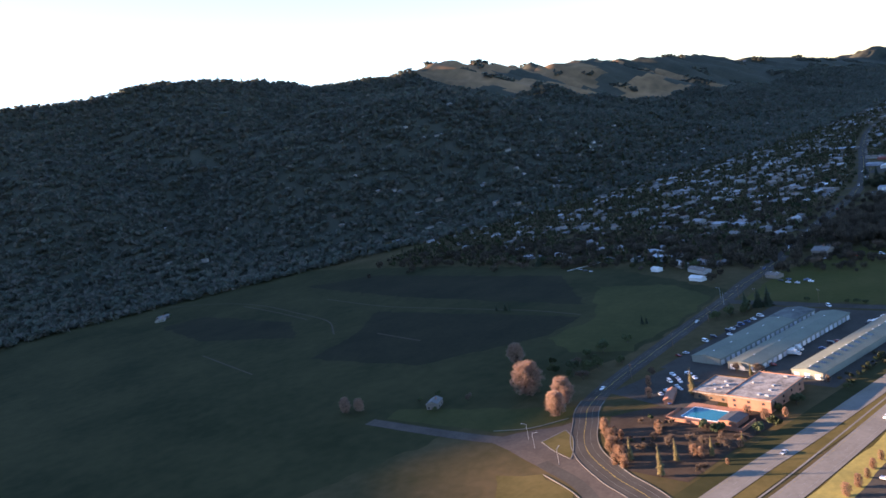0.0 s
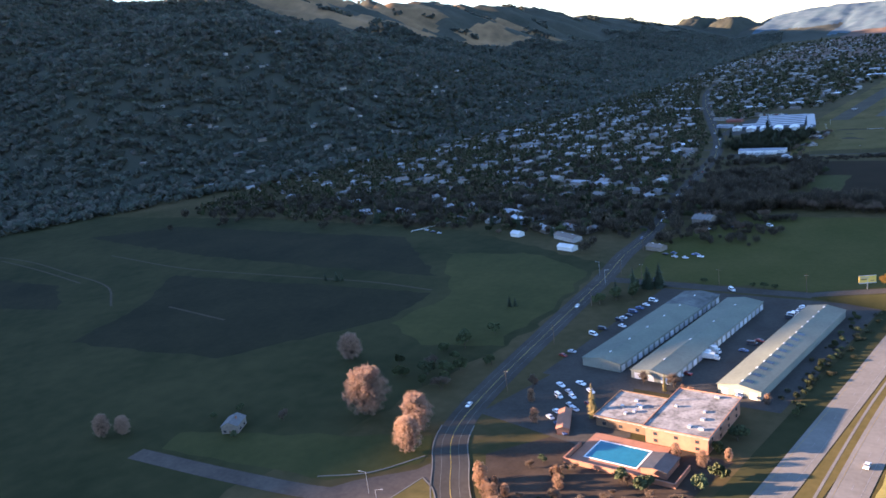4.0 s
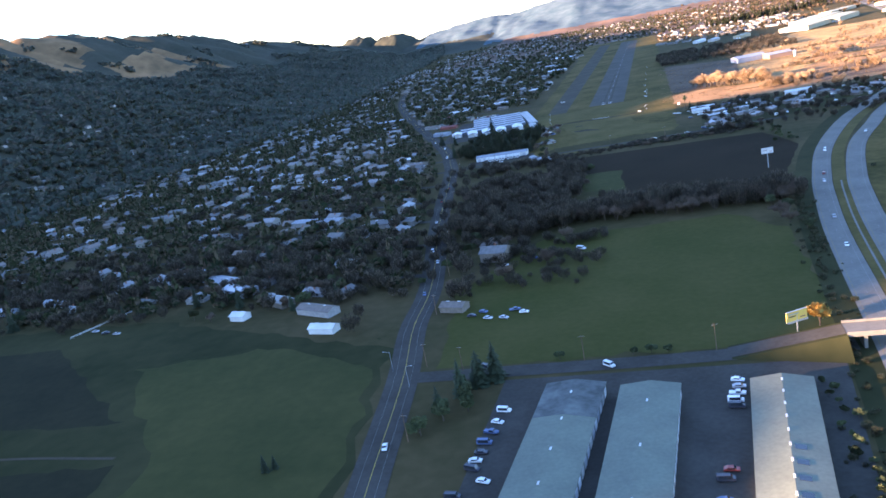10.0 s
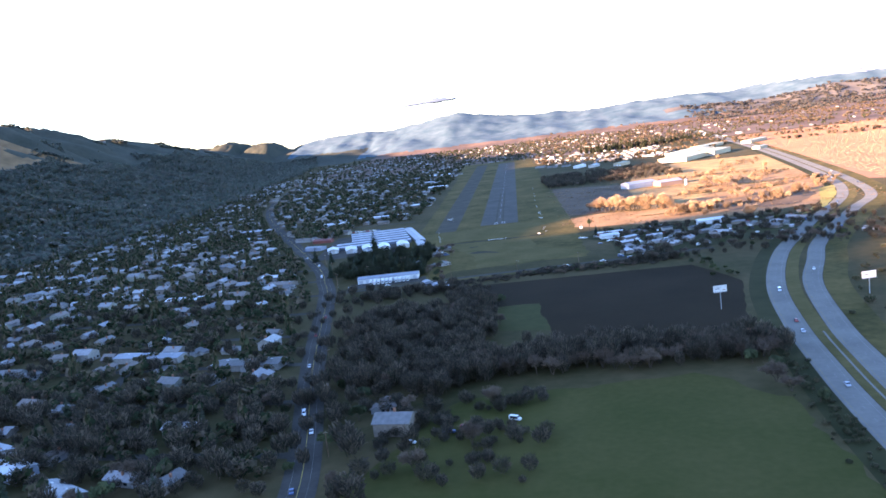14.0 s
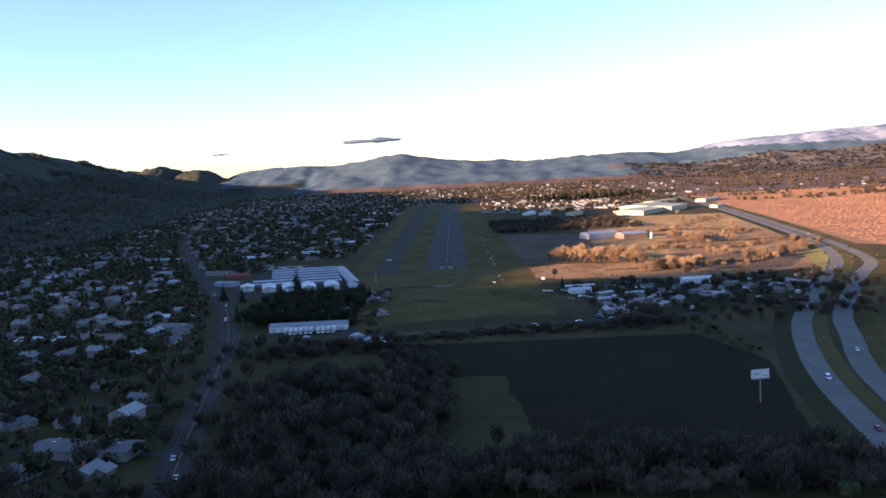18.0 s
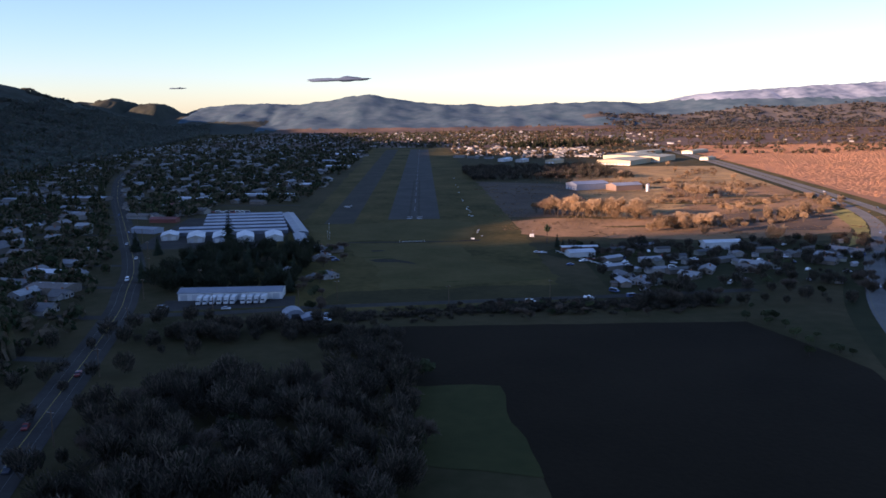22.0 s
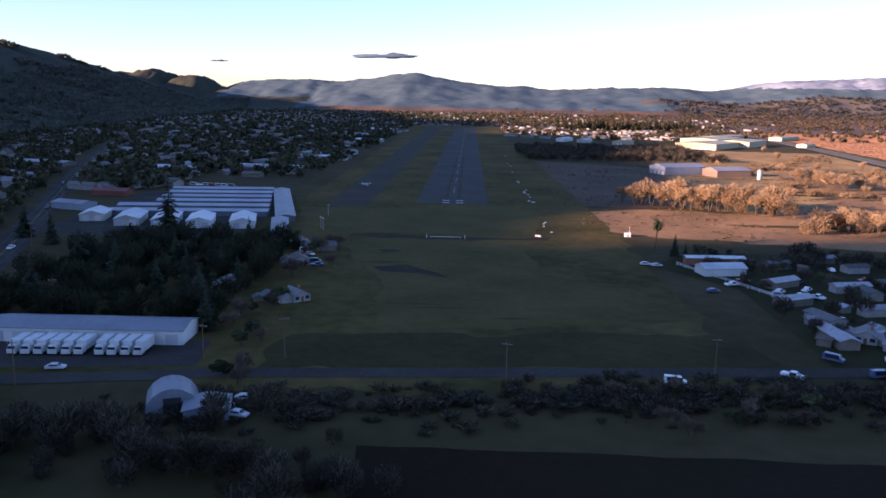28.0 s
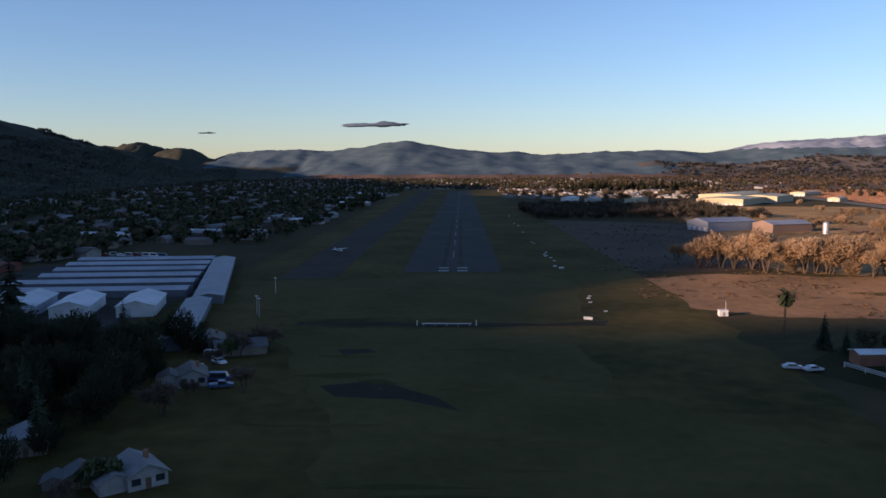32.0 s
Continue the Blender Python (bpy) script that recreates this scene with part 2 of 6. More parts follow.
M["housewall"] = palette("house_walls", [(0.28, 0.26, 0.23), (0.2, 0.165, 0.13), (0.23, 0.23, 0.22), (0.32, 0.305, 0.29), (0.16, 0.135, 0.11), (0.22, 0.22, 0.18)])
M["houseroof"] = palette("house_roofs", [(0.14, 0.135, 0.13), (0.21, 0.2, 0.19), (0.16, 0.13, 0.108), (0.25, 0.24, 0.235), (0.115, 0.11, 0.105), (0.18, 0.15, 0.128), (0.32, 0.32, 0.31), (0.145, 0.135, 0.125)], 0.75)
M["trailerroof"] = palette("trailer_roofs", [(0.1, 0.1, 0.105), (0.16, 0.155, 0.15), (0.08, 0.075, 0.07), (0.12, 0.1, 0.085), (0.26, 0.26, 0.27), (0.11, 0.11, 0.1), (0.4, 0.4, 0.41)], 0.85)
M["goldgreen"] = material("sunlit_yellow_green_verge", (0.28, 0.23, 0.07), (0.18, 0.155, 0.05), 0.05, 0.95, fine=0.4, space="World")
M["junction"] = material("worn_brown_asphalt", (0.06, 0.05, 0.042), (0.095, 0.078, 0.064), 0.06, 0.95, spec=0.05, fine=0.5, space="World")
M["roofstain"] = material("dark_stained_metal_roof", (0.036, 0.038, 0.038), (0.13, 0.14, 0.13), 0.06, 0.8, fine=0.35, spec=0.15)
M["redwall"] = material("dull_red_painted_wall", (0.2, 0.06, 0.045), (0.14, 0.05, 0.04), 0.2, 0.8)
M["redroof"] = material("dull_red_metal_roof", (0.23, 0.075, 0.06), (0.15, 0.055, 0.045), 0.1, 0.7, fine=0.8)
M["worksroof"] = material("pale_green_works_roof", (0.34, 0.34, 0.24), (0.24, 0.245, 0.175), 0.03, 0.7, fine=0.4)
M["palewall"] = material("pale_green_grey_cladding", (0.2, 0.21, 0.175), (0.15, 0.158, 0.135), 0.08, 0.7, fine=0.8)
M["roughgrass"] = material("rough_dark_grass", (0.03, 0.028, 0.011), (0.062, 0.05, 0.02), 0.03, 0.95, fine=0.3, space="World", bump=0.2)
M["rowroof"] = material("dull_pale_metal_roof", (0.42, 0.43, 0.45), (0.3, 0.31, 0.33), 0.08, 0.6, fine=0.6, vary=0.1)
M["plain"] = material("brown_winter_plain", (0.16, 0.105, 0.078), (0.085, 0.062, 0.048), 0.006, 0.95, fine=0.05, space="World")
M["shedroof"] = palette("shed_roofs", [(0.5, 0.51, 0.52), (0.62, 0.63, 0.64), (0.4, 0.41, 0.42), (0.55, 0.54, 0.5), (0.36, 0.37, 0.4)], 0.5, 0.1)
M["shedwall"] = palette("shed_walls", [(0.55, 0.54, 0.5), (0.4, 0.38, 0.34), (0.6, 0.6, 0.58), (0.3, 0.33, 0.38)], 0.7, 0.2)
M["cream"] = material("cream_painted_metal", (0.446, 0.374, 0.238), (0.36, 0.302, 0.194), 0.05, 0.7, fine=0.5)
M["carpaint"] = palette("car_paint", [(0.75, 0.75, 0.75), (0.75, 0.76, 0.77), (0.35, 0.36, 0.38), (0.05, 0.05, 0.06), (0.7, 0.7, 0.68), (0.25, 0.05, 0.04), (0.08, 0.11, 0.2), (0.5, 0.5, 0.51)], 0.25, 0.3, 0.1)


# ---- small tools ----
rng = random.Random(7)


def mesh_of(name, bm, mat):
    me = bpy.data.meshes.new(name)
    bm.to_mesh(me)
    bm.free()
    for m in (mat if isinstance(mat, (list, tuple)) else [mat]):
        me.materials.append(m)
    return me


def part(name, bm, mat, parent=None, label=""):
    """Links a bmesh as one mesh object under a thing or a part."""
    ob = new(name, bm if isinstance(bm, bpy.types.Mesh) else mesh_of(name, bm, mat))
    if parent:
        ob.parent = parent
    return tagged(ob, label)


def box(bm, x0, x1, y0, y1, z0, z1):
    v = [bm.verts.new(c) for c in ((x0, y0, z0), (x1, y0, z0), (x1, y1, z0), (x0, y1, z0), (x0, y0, z1), (x1, y0, z1), (x1, y1, z1), (x0, y1, z1))]
    for f in ((3, 2, 1, 0), (4, 5, 6, 7), (0, 1, 5, 4), (1, 2, 6, 5), (2, 3, 7, 6), (3, 0, 4, 7)):
        bm.faces.new([v[i] for i in f])
    return bm


def boxes(*rows):
    bm = bmesh.new()
    for r in rows:
        box(bm, *r)
    return bm


def tube(bm, a, b, r0, r1, sides=6):
    a, b = Vector(a), Vector(b)
    d = (b - a).normalized()
    u = d.orthogonal().normalized()
    w = d.cross(u)
    ra = [bm.verts.new(a + (u * math.cos(k * math.tau / sides) + w * math.sin(k * math.tau / sides)) * r0) for k in range(sides)]
    rb = [bm.verts.new(b + (u * math.cos(k * math.tau / sides) + w * math.sin(k * math.tau / sides)) * r1) for k in range(sides)]
    for k in range(sides):
        bm.faces.new((ra[k], ra[(k + 1) % sides], rb[(k + 1) % sides], rb[k]))
    bm.faces.new(rb)
    return bm


def smooth(points, n):
    """A Catmull-Rom line through the points, n steps to a span."""
    p = [Vector(q) for q in points]
    p = [2 * p[0] - p[1]] + p + [2 * p[-1] - p[-2]]
    out = []
    for i in range(1, len(p) - 2):
        for k in range(n):
            t = k / n
            a, b, c, d = p[i - 1], p[i], p[i + 1], p[i + 2]
            out.append(0.5 * (2 * b + (c - a) * t + (2 * a - 5 * b + 4 * c - d) * t * t + (3 * b - a - 3 * c + d) * t ** 3))
    out.append(p[-2])
    return out


def sides_of(line):
    out = []
    for i, p in enumerate(line):
        d = line[min(i + 1, len(line) - 1)] - line[max(i - 1, 0)]
        d = Vector((d.x, d.y, 0)).normalized()
        out.append(Vector((d.y, -d.x, 0)))
    return out


def ribbon(line, w0, w1, z, thick=0.0):
    """A strip along the line, from w0 to w1 metres to its right."""
    bm = bmesh.new()
    s = sides_of(line)
    rows = []
    for p, n in zip(line, s):
        zz = ground_z(p.x, p.y) + z if len(p) == 2 else p.z + z
        rows.append([bm.verts.new((p.x + n.x * w, p.y + n.y * w, zz)) for w in (w0, w1)])
    for a, b in zip(rows, rows[1:]):
        bm.faces.new((a[0], a[1], b[1], b[0]))
    if thick:
        r = bmesh.ops.extrude_face_region(bm, geom=bm.faces[:])
        for v in [g for g in r["geom"] if isinstance(g, bmesh.types.BMVert)]:
            v.co.z -= thick
        bmesh.ops.recalc_face_normals(bm, faces=bm.faces[:])
    return bm


def dashes(line, off, width, dash, gap, z):
    bm = bmesh.new()
    s = sides_of(line)
    run, on, left = 0.0, True, dash
    for i in range(len(line) - 1):
        a, b, n = line[i], line[i + 1], s[i]
        length = (b - a).length
        pos = 0.0
        while pos < length:
            step = min(left, length - pos)
            if on:
                p, q = a.lerp(b, pos / length), a.lerp(b, (pos + step) / length)
                zp, zq = [(ground_z(c.x, c.y) if len(c) == 2 else c.z) + z for c in (p, q)]
                bm.faces.new([bm.verts.new(c) for c in ((p.x + n.x * (off - width / 2), p.y + n.y * (off - width / 2), zp), (p.x + n.x * (off + width / 2), p.y + n.y * (off + width / 2), zp),
                                                        (q.x + n.x * (off + width / 2), q.y + n.y * (off + width / 2), zq), (q.x + n.x * (off - width / 2), q.y + n.y * (off - width / 2), zq))])
            pos += step
            left -= step
            if left <= 1e-6:
                on = not on
                left = dash if on else gap
    return bm


def lerp_table(table, y):
    if y <= table[0][0]:
        return table[0][1:]
    for a, b in zip(table, table[1:]):
        if y <= b[0]:
            k = (y - a[0]) / (b[0] - a[0])
            return tuple(p + (q - p) * k for p, q in zip(a[1:], b[1:]))
    return table[-1][1:]


# ---- the land ----
# y, x of the hill foot, x of the crest, height of the crest
# south of y -854 the crest is unseen, shaped to place sun and shade
WEST = [(-4500, -1000, -1900, 380), (-2400, -1000, -1900, 430), (-2240, -1000, -1900, 397), (-2070, -1000, -1900, 388), (-2012, -1000, -1900, 396), (-1985, -1000, -1900, 407), (-1932, -1000, -1900, 420), (-1850, -1000, -1900, 420), (-1812, -1000, -1900, 445), (-1387, -1000, -1900, 457), (-1265, -990, -1900, 445),
        (-1235, -980, -1900, 425), (-1195, -970, -1900, 396), (-1085, -960, -1900, 394), (-1045, -950, -1900, 425), (-854, -900, -1900, 430), (-650, -830, -1900, 428), (-449, -760, -1900, 458), (-111, -700, -1900, 428), (42, -690, -1900, 392), (375, -680, -1900, 393), (606, -680, -1900, 420), (966, -720, -1900, 374),
        (1478, -800, -1900, 346), (2311, -900, -1900, 302), (2974, -1000, -1750, 216), (3615, -1150, -1720, 150), (4300, -1250, -1720, 104), (4700, -1250, -1720, 110)]
# the spur before the main ridge: y, x of its line, its height and half width
SPUR = [(-900, -1380, 0, 500), (-500, -1360, 225, 560), (-200, -1320, 292, 600), (-50, -1300, 286, 600), (121, -1290, 246, 600), (371, -1300, 196, 590), (652, -1310, 128, 560), (1000, -1330, 55, 520), (1300, -1340, 0, 500)]
# x of the northern range and its height
NORTH = [(-2600, 150), (-1500, 118), (-975, 145), (-695, 134), (-480, 168), (-320, 193), (-190, 170), (82, 130), (300, 122), (477, 111), (780, 128), (1091, 133), (1390, 118), (1684, 175), (2180, 205), (2700, 230), (4700, 250)]


def ground_z(x, y):
    foot, crest, top = lerp_table(WEST, y)
    z = 0.0
    if x < foot:
        k = (foot - x) / (foot - crest)
        n = noise.fractal(Vector((x / 420, y / 420, 3.1)), 1.0, 2.1, 5)
        spur = noise.fractal(Vector((x / 900, y / 230, 9.0)), 1.0, 2.0, 3)
        if k < 1:
            rise = k ** 1.35
            z = top * (rise + 0.20 * (n + spur) * k * (1 - k) * 2)
        else:
            z = top * max(0.75, 1 - 0.25 * (k - 1)) + top * 0.05 * n * min(1, 3 * (k - 1))
        if 350 < y < 2600:
            ridge = 1 - abs(noise.noise(Vector((x / 700, y / 120, 21.0)))) * 2
            z += 46 * ridge * math.exp(-((k - 0.9) / 0.22) ** 2) * min(1, (y - 350) / 200, (2600 - y) / 300)
            z -= 22 * math.exp(-((k - 0.9) / 0.3) ** 2) * min(1, (y - 350) / 200)
        z += 6 * noise.fractal(Vector((x / 60, y / 60, 1.0)), 1.0, 2.0, 3) * min(1, k * 2.5)
        z = max(z, 0)
    if -900 < y < 1300 and -2000 < x < -500:
        line, height, reach = lerp_table(SPUR, y)
        off = (x - line) / (reach if x > line else reach * 0.8)
        if abs(off) < 1:
            n = noise.fractal(Vector((x / 210, y / 210, 12.0)), 1.0, 2.1, 4)
            z = max(z, height * (1 - off * off) ** 1.5 * (1 + 0.1 * n) + 5 * noise.noise(Vector((x / 40, y / 40, 2.0))) * (1 - abs(off)))
    if y > 1700:
        k = min(1, (y - 1700) / 2300)
        z = max(z, 20 * k * k)
        if y > 3000 and x > -1600:
            h = lerp_table(NORTH, x)[0] + 10
            k = min(1, (y - 3000) / 1000)
            n = noise.fractal(Vector((x / 200, y / 200, 5.5)), 1.0, 2.0, 4)
            fold = 1 - 2 * abs(noise.fractal(Vector((x / 150, y / 420, 31.0)), 1.0, 2.0, 4))
            zz = h * k ** 1.6 + (40 * n + 30 * fold) * k * (1.05 - k) + k * (9 * noise.fractal(Vector((x / 75, y / 300, 44.0)), 1.0, 2.0, 4))
            east = min(1, max(0, (x - 900) / 900))
            mid = (6 + 54 * east + (4 + 10 * east) * fold + (4 + 28 * east) * n) * max(0, 1 - abs(y - 3620) / 260) * (0.45 + 0.55 * min(1, max(0, h - 90) / 60))
            low = (4 + max(0, min(46, (x - 900) / 20))) * (0.6 + noise.fractal(Vector((x / 260, y / 300, 2.2)), 1.0, 2.0, 3)) * max(0, 1 - abs(y - 3450) / 350)
            fade = min(1, max(0, (x + 1560) / 330))
            fade = fade * fade * (3 - 2 * fade)
            zz, low, mid, k = zz * fade, low * fade, mid * fade, k * fade
            z = max(z, zz, low, mid) + 5 * noise.fractal(Vector((x / 45, y / 45, 2.0)), 1.0, 2.0, 2) * k
    lump = 0.0
    for cx, cy, top, rx, ry in ((-1690, 3850, 186, 175, 260), (-1900, 3900, 170, 190, 260), (-1480, 3840, 158, 165, 240), (-1320, 3800, 90, 150, 220)):
        d = ((x - cx) / rx) ** 2 + ((y - cy) / ry) ** 2
        if d < 5:
            lump = max(lump, top * math.exp(-0.55 * d ** 1.4))
    if lump:
        gully = abs(noise.fractal(Vector((x / 70, y / 190, 6.0)), 1.0, 2.0, 3))
        z = max(z, lump * (1.05 - 0.3 * gully) + 4 * noise.noise(Vector((x / 30, y / 30, 8.0))))
    if x > 2200:
        k = min(1, (x - 2200) / 1000)
        n = noise.fractal(Vector((x / 300, y / 300, 7.5)), 1.0, 2.0, 4)
        z = max(z, (150 + 90 * n) * k ** 1.5)
    return z


def terrain(name, xs, ys, mats, pick, label, category):
    bm = bmesh.new()
    rows = [[bm.verts.new((x, y, ground_z(x, y))) for x in xs] for y in ys]
    for j in range(len(ys) - 1):
        for i in range(len(xs) - 1):
            f = bm.faces.new((rows[j][i], rows[j][i + 1], rows[j + 1][i + 1], rows[j + 1][i]))
            f.smooth = True
            c = f.calc_center_median()
            f.material_index = pick(c, f)
    ob = part(name, mesh_of(name, bm, mats), None)
    return tagged(ob, label, category, kind="structure")


def land_kind(c, f):
    if c.y > 3450 and -2050 < c.x < -1250 and 40 < c.z < 230:
        return 1
    if 1450 < c.y < 3500 and c.x > -700 and c.z < 22:
        return 6
    if 3050 < c.y < 3700 and -1500 < c.x < -800 and c.z < 60:
        return 1
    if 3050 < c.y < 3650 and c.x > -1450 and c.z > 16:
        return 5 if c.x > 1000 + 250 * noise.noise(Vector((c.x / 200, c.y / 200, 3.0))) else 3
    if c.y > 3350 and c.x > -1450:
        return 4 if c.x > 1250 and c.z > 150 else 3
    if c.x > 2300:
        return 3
    foot = lerp_table(WEST, c.y)[0]
    if c.x < foot - 40 or c.z > 8:
        dry = noise.fractal(Vector((c.x / 260, c.y / 260, 14.0)), 1.0, 2.0, 3)
        if 450 < c.y < 1700 and c.x < -1400 and dry > -0.2:
            return 2
        return 1
    return 0


def steps(lo, hi, d):
    n = int(round((hi - lo) / d))
    return [lo + (hi - lo) * i / n for i in range(n + 1)]


xs = steps(-4600, -2300, 115) + steps(-2300, -600, 20)[1:] + steps(-600, 3000, 34)[1:] + steps(3000, 4600, 160)[1:]
ys = steps(-4600, -2400, 110) + steps(-2400, 3000, 24)[1:] + steps(3000, 4300, 36)[1:]
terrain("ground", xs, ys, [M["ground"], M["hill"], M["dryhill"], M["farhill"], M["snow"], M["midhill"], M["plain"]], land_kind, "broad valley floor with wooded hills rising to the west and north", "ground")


def field(name, corners, mat, z, label, kind="structure", category="field", rough=0.0):
    """A flat sheet; rough: how far its edges wander."""
    bm = bmesh.new()
    edge = []
    for (xa, ya), (xb, yb) in zip(corners, corners[1:] + corners[:1]):
        n = max(1, int(math.hypot(xb - xa, yb - ya) / 7)) if rough else 1
        for k in range(n):
            x, y = xa + (xb - xa) * k / n, ya + (yb - ya) * k / n
            w = Vector((x / 14, y / 14, 5.0))
            edge.append((x + rough * noise.noise(w), y + rough * noise.noise(w + Vector((40, 0, 0)))))
    bm.faces.new([bm.verts.new((x, y, z)) for x, y in edge])
    bmesh.ops.recalc_face_normals(bm, faces=bm.faces[:])
    if bm.faces[:][0].normal.z < 0:
        bmesh.ops.reverse_faces(bm, faces=bm.faces[:])
    return tagged(part(name, bm, mat), label, category, kind=kind)


def V2(pts):
    return [Vector(p) for p in pts]


STATE = smooth(V2([(170, -1150), (98, -1108), (63, -1094), (32, -1076), (10, -1050), (-12, -1010), (-31, -900), (-45, -806), (-57, -747), (-65, -680), (-97, -535), (-133, -346), (-151, -277), (-176, -195), (-250, -7), (-362, 279), (-470, 600), (-560, 1000), (-640, 1500)]), 8)
HWY_E = smooth(V2([(60, -2500), (104, -1800), (124, -1320), (131, -1150), (138, -1058), (143, -932), (152, -832), (163, -680), (171, -605), (180, -546), (200, -457), (227, -386), (249, -330), (289, -256), (346, -160), (390, -88), (422, 31), (462, 255), (540, 770), (614, 1395), (714, 2296)]), 8)
HWY = smooth(V2([(36, -2500), (80, -1800), (100, -1320), (108, -1150), (114, -1061), (120, -1005), (134, -832), (144, -680), (151, -611), (160, -546), (179, -454), (214, -353), (255, -272), (300, -190), (333, -138), (374, -56), (410, 60), (452, 279), (527, 781), (600, 1400), (700, 2300)]), 8)
field("airfield", [(-110, -330), (80, -330), (85, -100), (75, 900), (70, 1500), (-150, 1500), (-110, 900), (-95, 0)], M["airgrass"], 0.06, "mown winter grass of the airfield", rough=6)
field("pasture", [(-32, -797), (128, -797), (128, -650), (100, -610), (-8, -615), (-45, -700)], M["green"], 0.06, "bright green pasture beside the highway", rough=6)
field("meadow", [(-55, -1060), (-40, -900), (-62, -770), (-230, -700), (-520, -690), (-900, -730), (-1000, -1100), (-700, -1350), (-100, -1350)], M["meadow"], 0.05, "dark winter meadow west of the road", rough=6)
field("meadow_patch", [(-410, -889), (-145, -863), (-137, -916), (-194, -1005), (-324, -1028), (-353, -957)], M["darkmeadow"], 0.075, "dark mown part of the meadow", rough=5)
field("meadow_patch", [(-611, -743), (-281, -732), (-166, -830), (-445, -833), (-689, -810)], M["darkmeadow"], 0.07, "dark strip of meadow below the houses", rough=5)
field("meadow_patch", [(-700, -960), (-500, -946), (-420, -985), (-560, -1030), (-720, -1010)], M["darkmeadow"], 0.07, "dark mown part of the meadow", rough=5)
field("ploughed_field", [(-10, -360), (150, -362), (168, -430), (140, -545), (40, -548), (36, -486), (0, -486)], M["soil"], 0.06, "dark ploughed field", rough=1.2)
field("green_plot", [(1, -437), (33, -440), (37, -508), (7, -502)], M["meadowgreen"], 0.1, "small green plot beside the ploughed field", rough=3)
field("straw_field", [(58, -48), (66, -88), (110, -112), (220, -140), (330, -110), (420, 40), (440, 260), (300, 280), (262, 60), (190, -22), (120, -5), (80, -25)], M["straw"], 0.05, "dry straw-coloured field lit by the low sun", rough=6)
field("dry_field", [(150, 8), (190, -24), (262, 58), (302, 278), (442, 262), (500, 620), (330, 640), (230, 470), (196, 300), (178, 120)], M["goldgrass"], 0.045, "golden dry grass between the barns and the highway", rough=6)
field("brown_plot", [(262, 1), (361, 26), (359, -32), (316, -100), (248, -96), (240, -40)], M["brownfield"], 0.09, "bare brown plot among the dry grass", rough=5)
field("verge", [(376, 10), (401, 27), (370, -58), (326, -145), (293, -175), (336, -106)], M["goldgreen"], 0.1, "sunlit yellow-green verge along the highway", rough=2)
for pts in ([(150, -62), (200, -60), (235, -72), (200, -68), (160, -70)], [(205, -66), (224, -62), (226, -78), (208, -80)], [(240, 90), (330, 70), (380, 96), (320, 84), (250, 100)], [(300, 130), (420, 150), (430, 160), (310, 142)]):
    field("rough_strip", pts, M["airgrass"], 0.11, "darker rough strip across the dry field", rough=3)
field("bare_field", [(72, 10), (120, 2), (150, 8), (178, 120), (196, 300), (180, 330), (76, 380)], M["brownfield"], 0.05, "bare brown field between the runway and the barns", rough=6)
field("vineyard", [(448, 60), (560, -60), (1000, -160), (1900, -100), (2100, 1500), (634, 1400), (556, 780), (478, 260)], M["vine"], 0.05, "reddish-brown winter vineyard beyond the highway")
field("mown_strip", [(-46, -150), (-40, -130), (34, -134), (38, -200), (82, -248), (84, -262), (30, -275), (-14, -284), (-22, -215)], M["mowngrass"], 0.08, "paler mown grass below the runway approach", rough=5)
field("mown_strip", [(-88, -28), (-84, -60), (-46, -116), (44, -112), (52, -30), (24, -8), (-50, -26)], M["mowngrass"], 0.08, "greener mown grass before the runway threshold", rough=4)
field("rough_strip", [(-40, -290), (88, -278), (92, -306), (20, -313), (-40, -319)], M["roughgrass"], 0.09, "dark rough grass beside the narrow road", rough=6)
for pts in ([(-27, -196), (-14, -192), (0, -205), (4, -214), (-8, -206), (-22, -203)], [(-28, -161), (-20, -160), (-17, -164), (-26, -166)], [(-46, -122), (30, -124), (50, -119), (48, -127), (0, -130), (-46, -127)]):
    field("wet_hollow", pts, M["wetgrass"], 0.1, "dark wet hollow in the airfield grass", rough=2)
for k in range(22):
    x, y = rng.uniform(-30, 70), rng.uniform(-275, -150)
    w, h = rng.uniform(5, 16), rng.uniform(1.0, 2.6)
    if x < 12 + (-150 - y) * 0.5:
        field("grass_streak", [(x - w, y), (x, y - h), (x + w, y + rng.uniform(-2, 2)), (x, y + h)], rng.choice((M["airgrass"], M["green"])), 0.10 + k * 0.0005, "streak of rougher grass across the airfield", rough=2)
field("runway", [(-22.8, 0), (22.8, 0), (22.8, 1380), (-22.8, 1380)], M["runway"], 0.14, "grey asphalt runway", category="runway")
field("rubber_streak", [(-5.5, 24), (-3, 24), (-2.6, 420), (-4.6, 420)], M["taxi"], 0.155, "dark tyre streak along the runway", category="tyre mark", rough=0.6)
field("rubber_streak", [(2.6, 24), (5.2, 24), (4.4, 420), (2.4, 420)], M["taxi"], 0.155, "dark tyre streak along the runway", category="tyre mark", rough=0.6)
field("taxiway", [(-76, -23), (-51, -23), (-55, 1380), (-85, 1380)], M["taxi"], 0.12, "grey asphalt taxiway beside the runway", category="taxiway")
tagged(part("road", ribbon(STATE, -7, 7, 0.15), M["asphalt"]), "two-lane asphalt road through the town", "road", kind="structure")
tagged(part("road", ribbon(HWY, -2.8, 8.8, 0.18), M["concrete"]), "pale concrete highway carriageway", "highway", kind="structure")
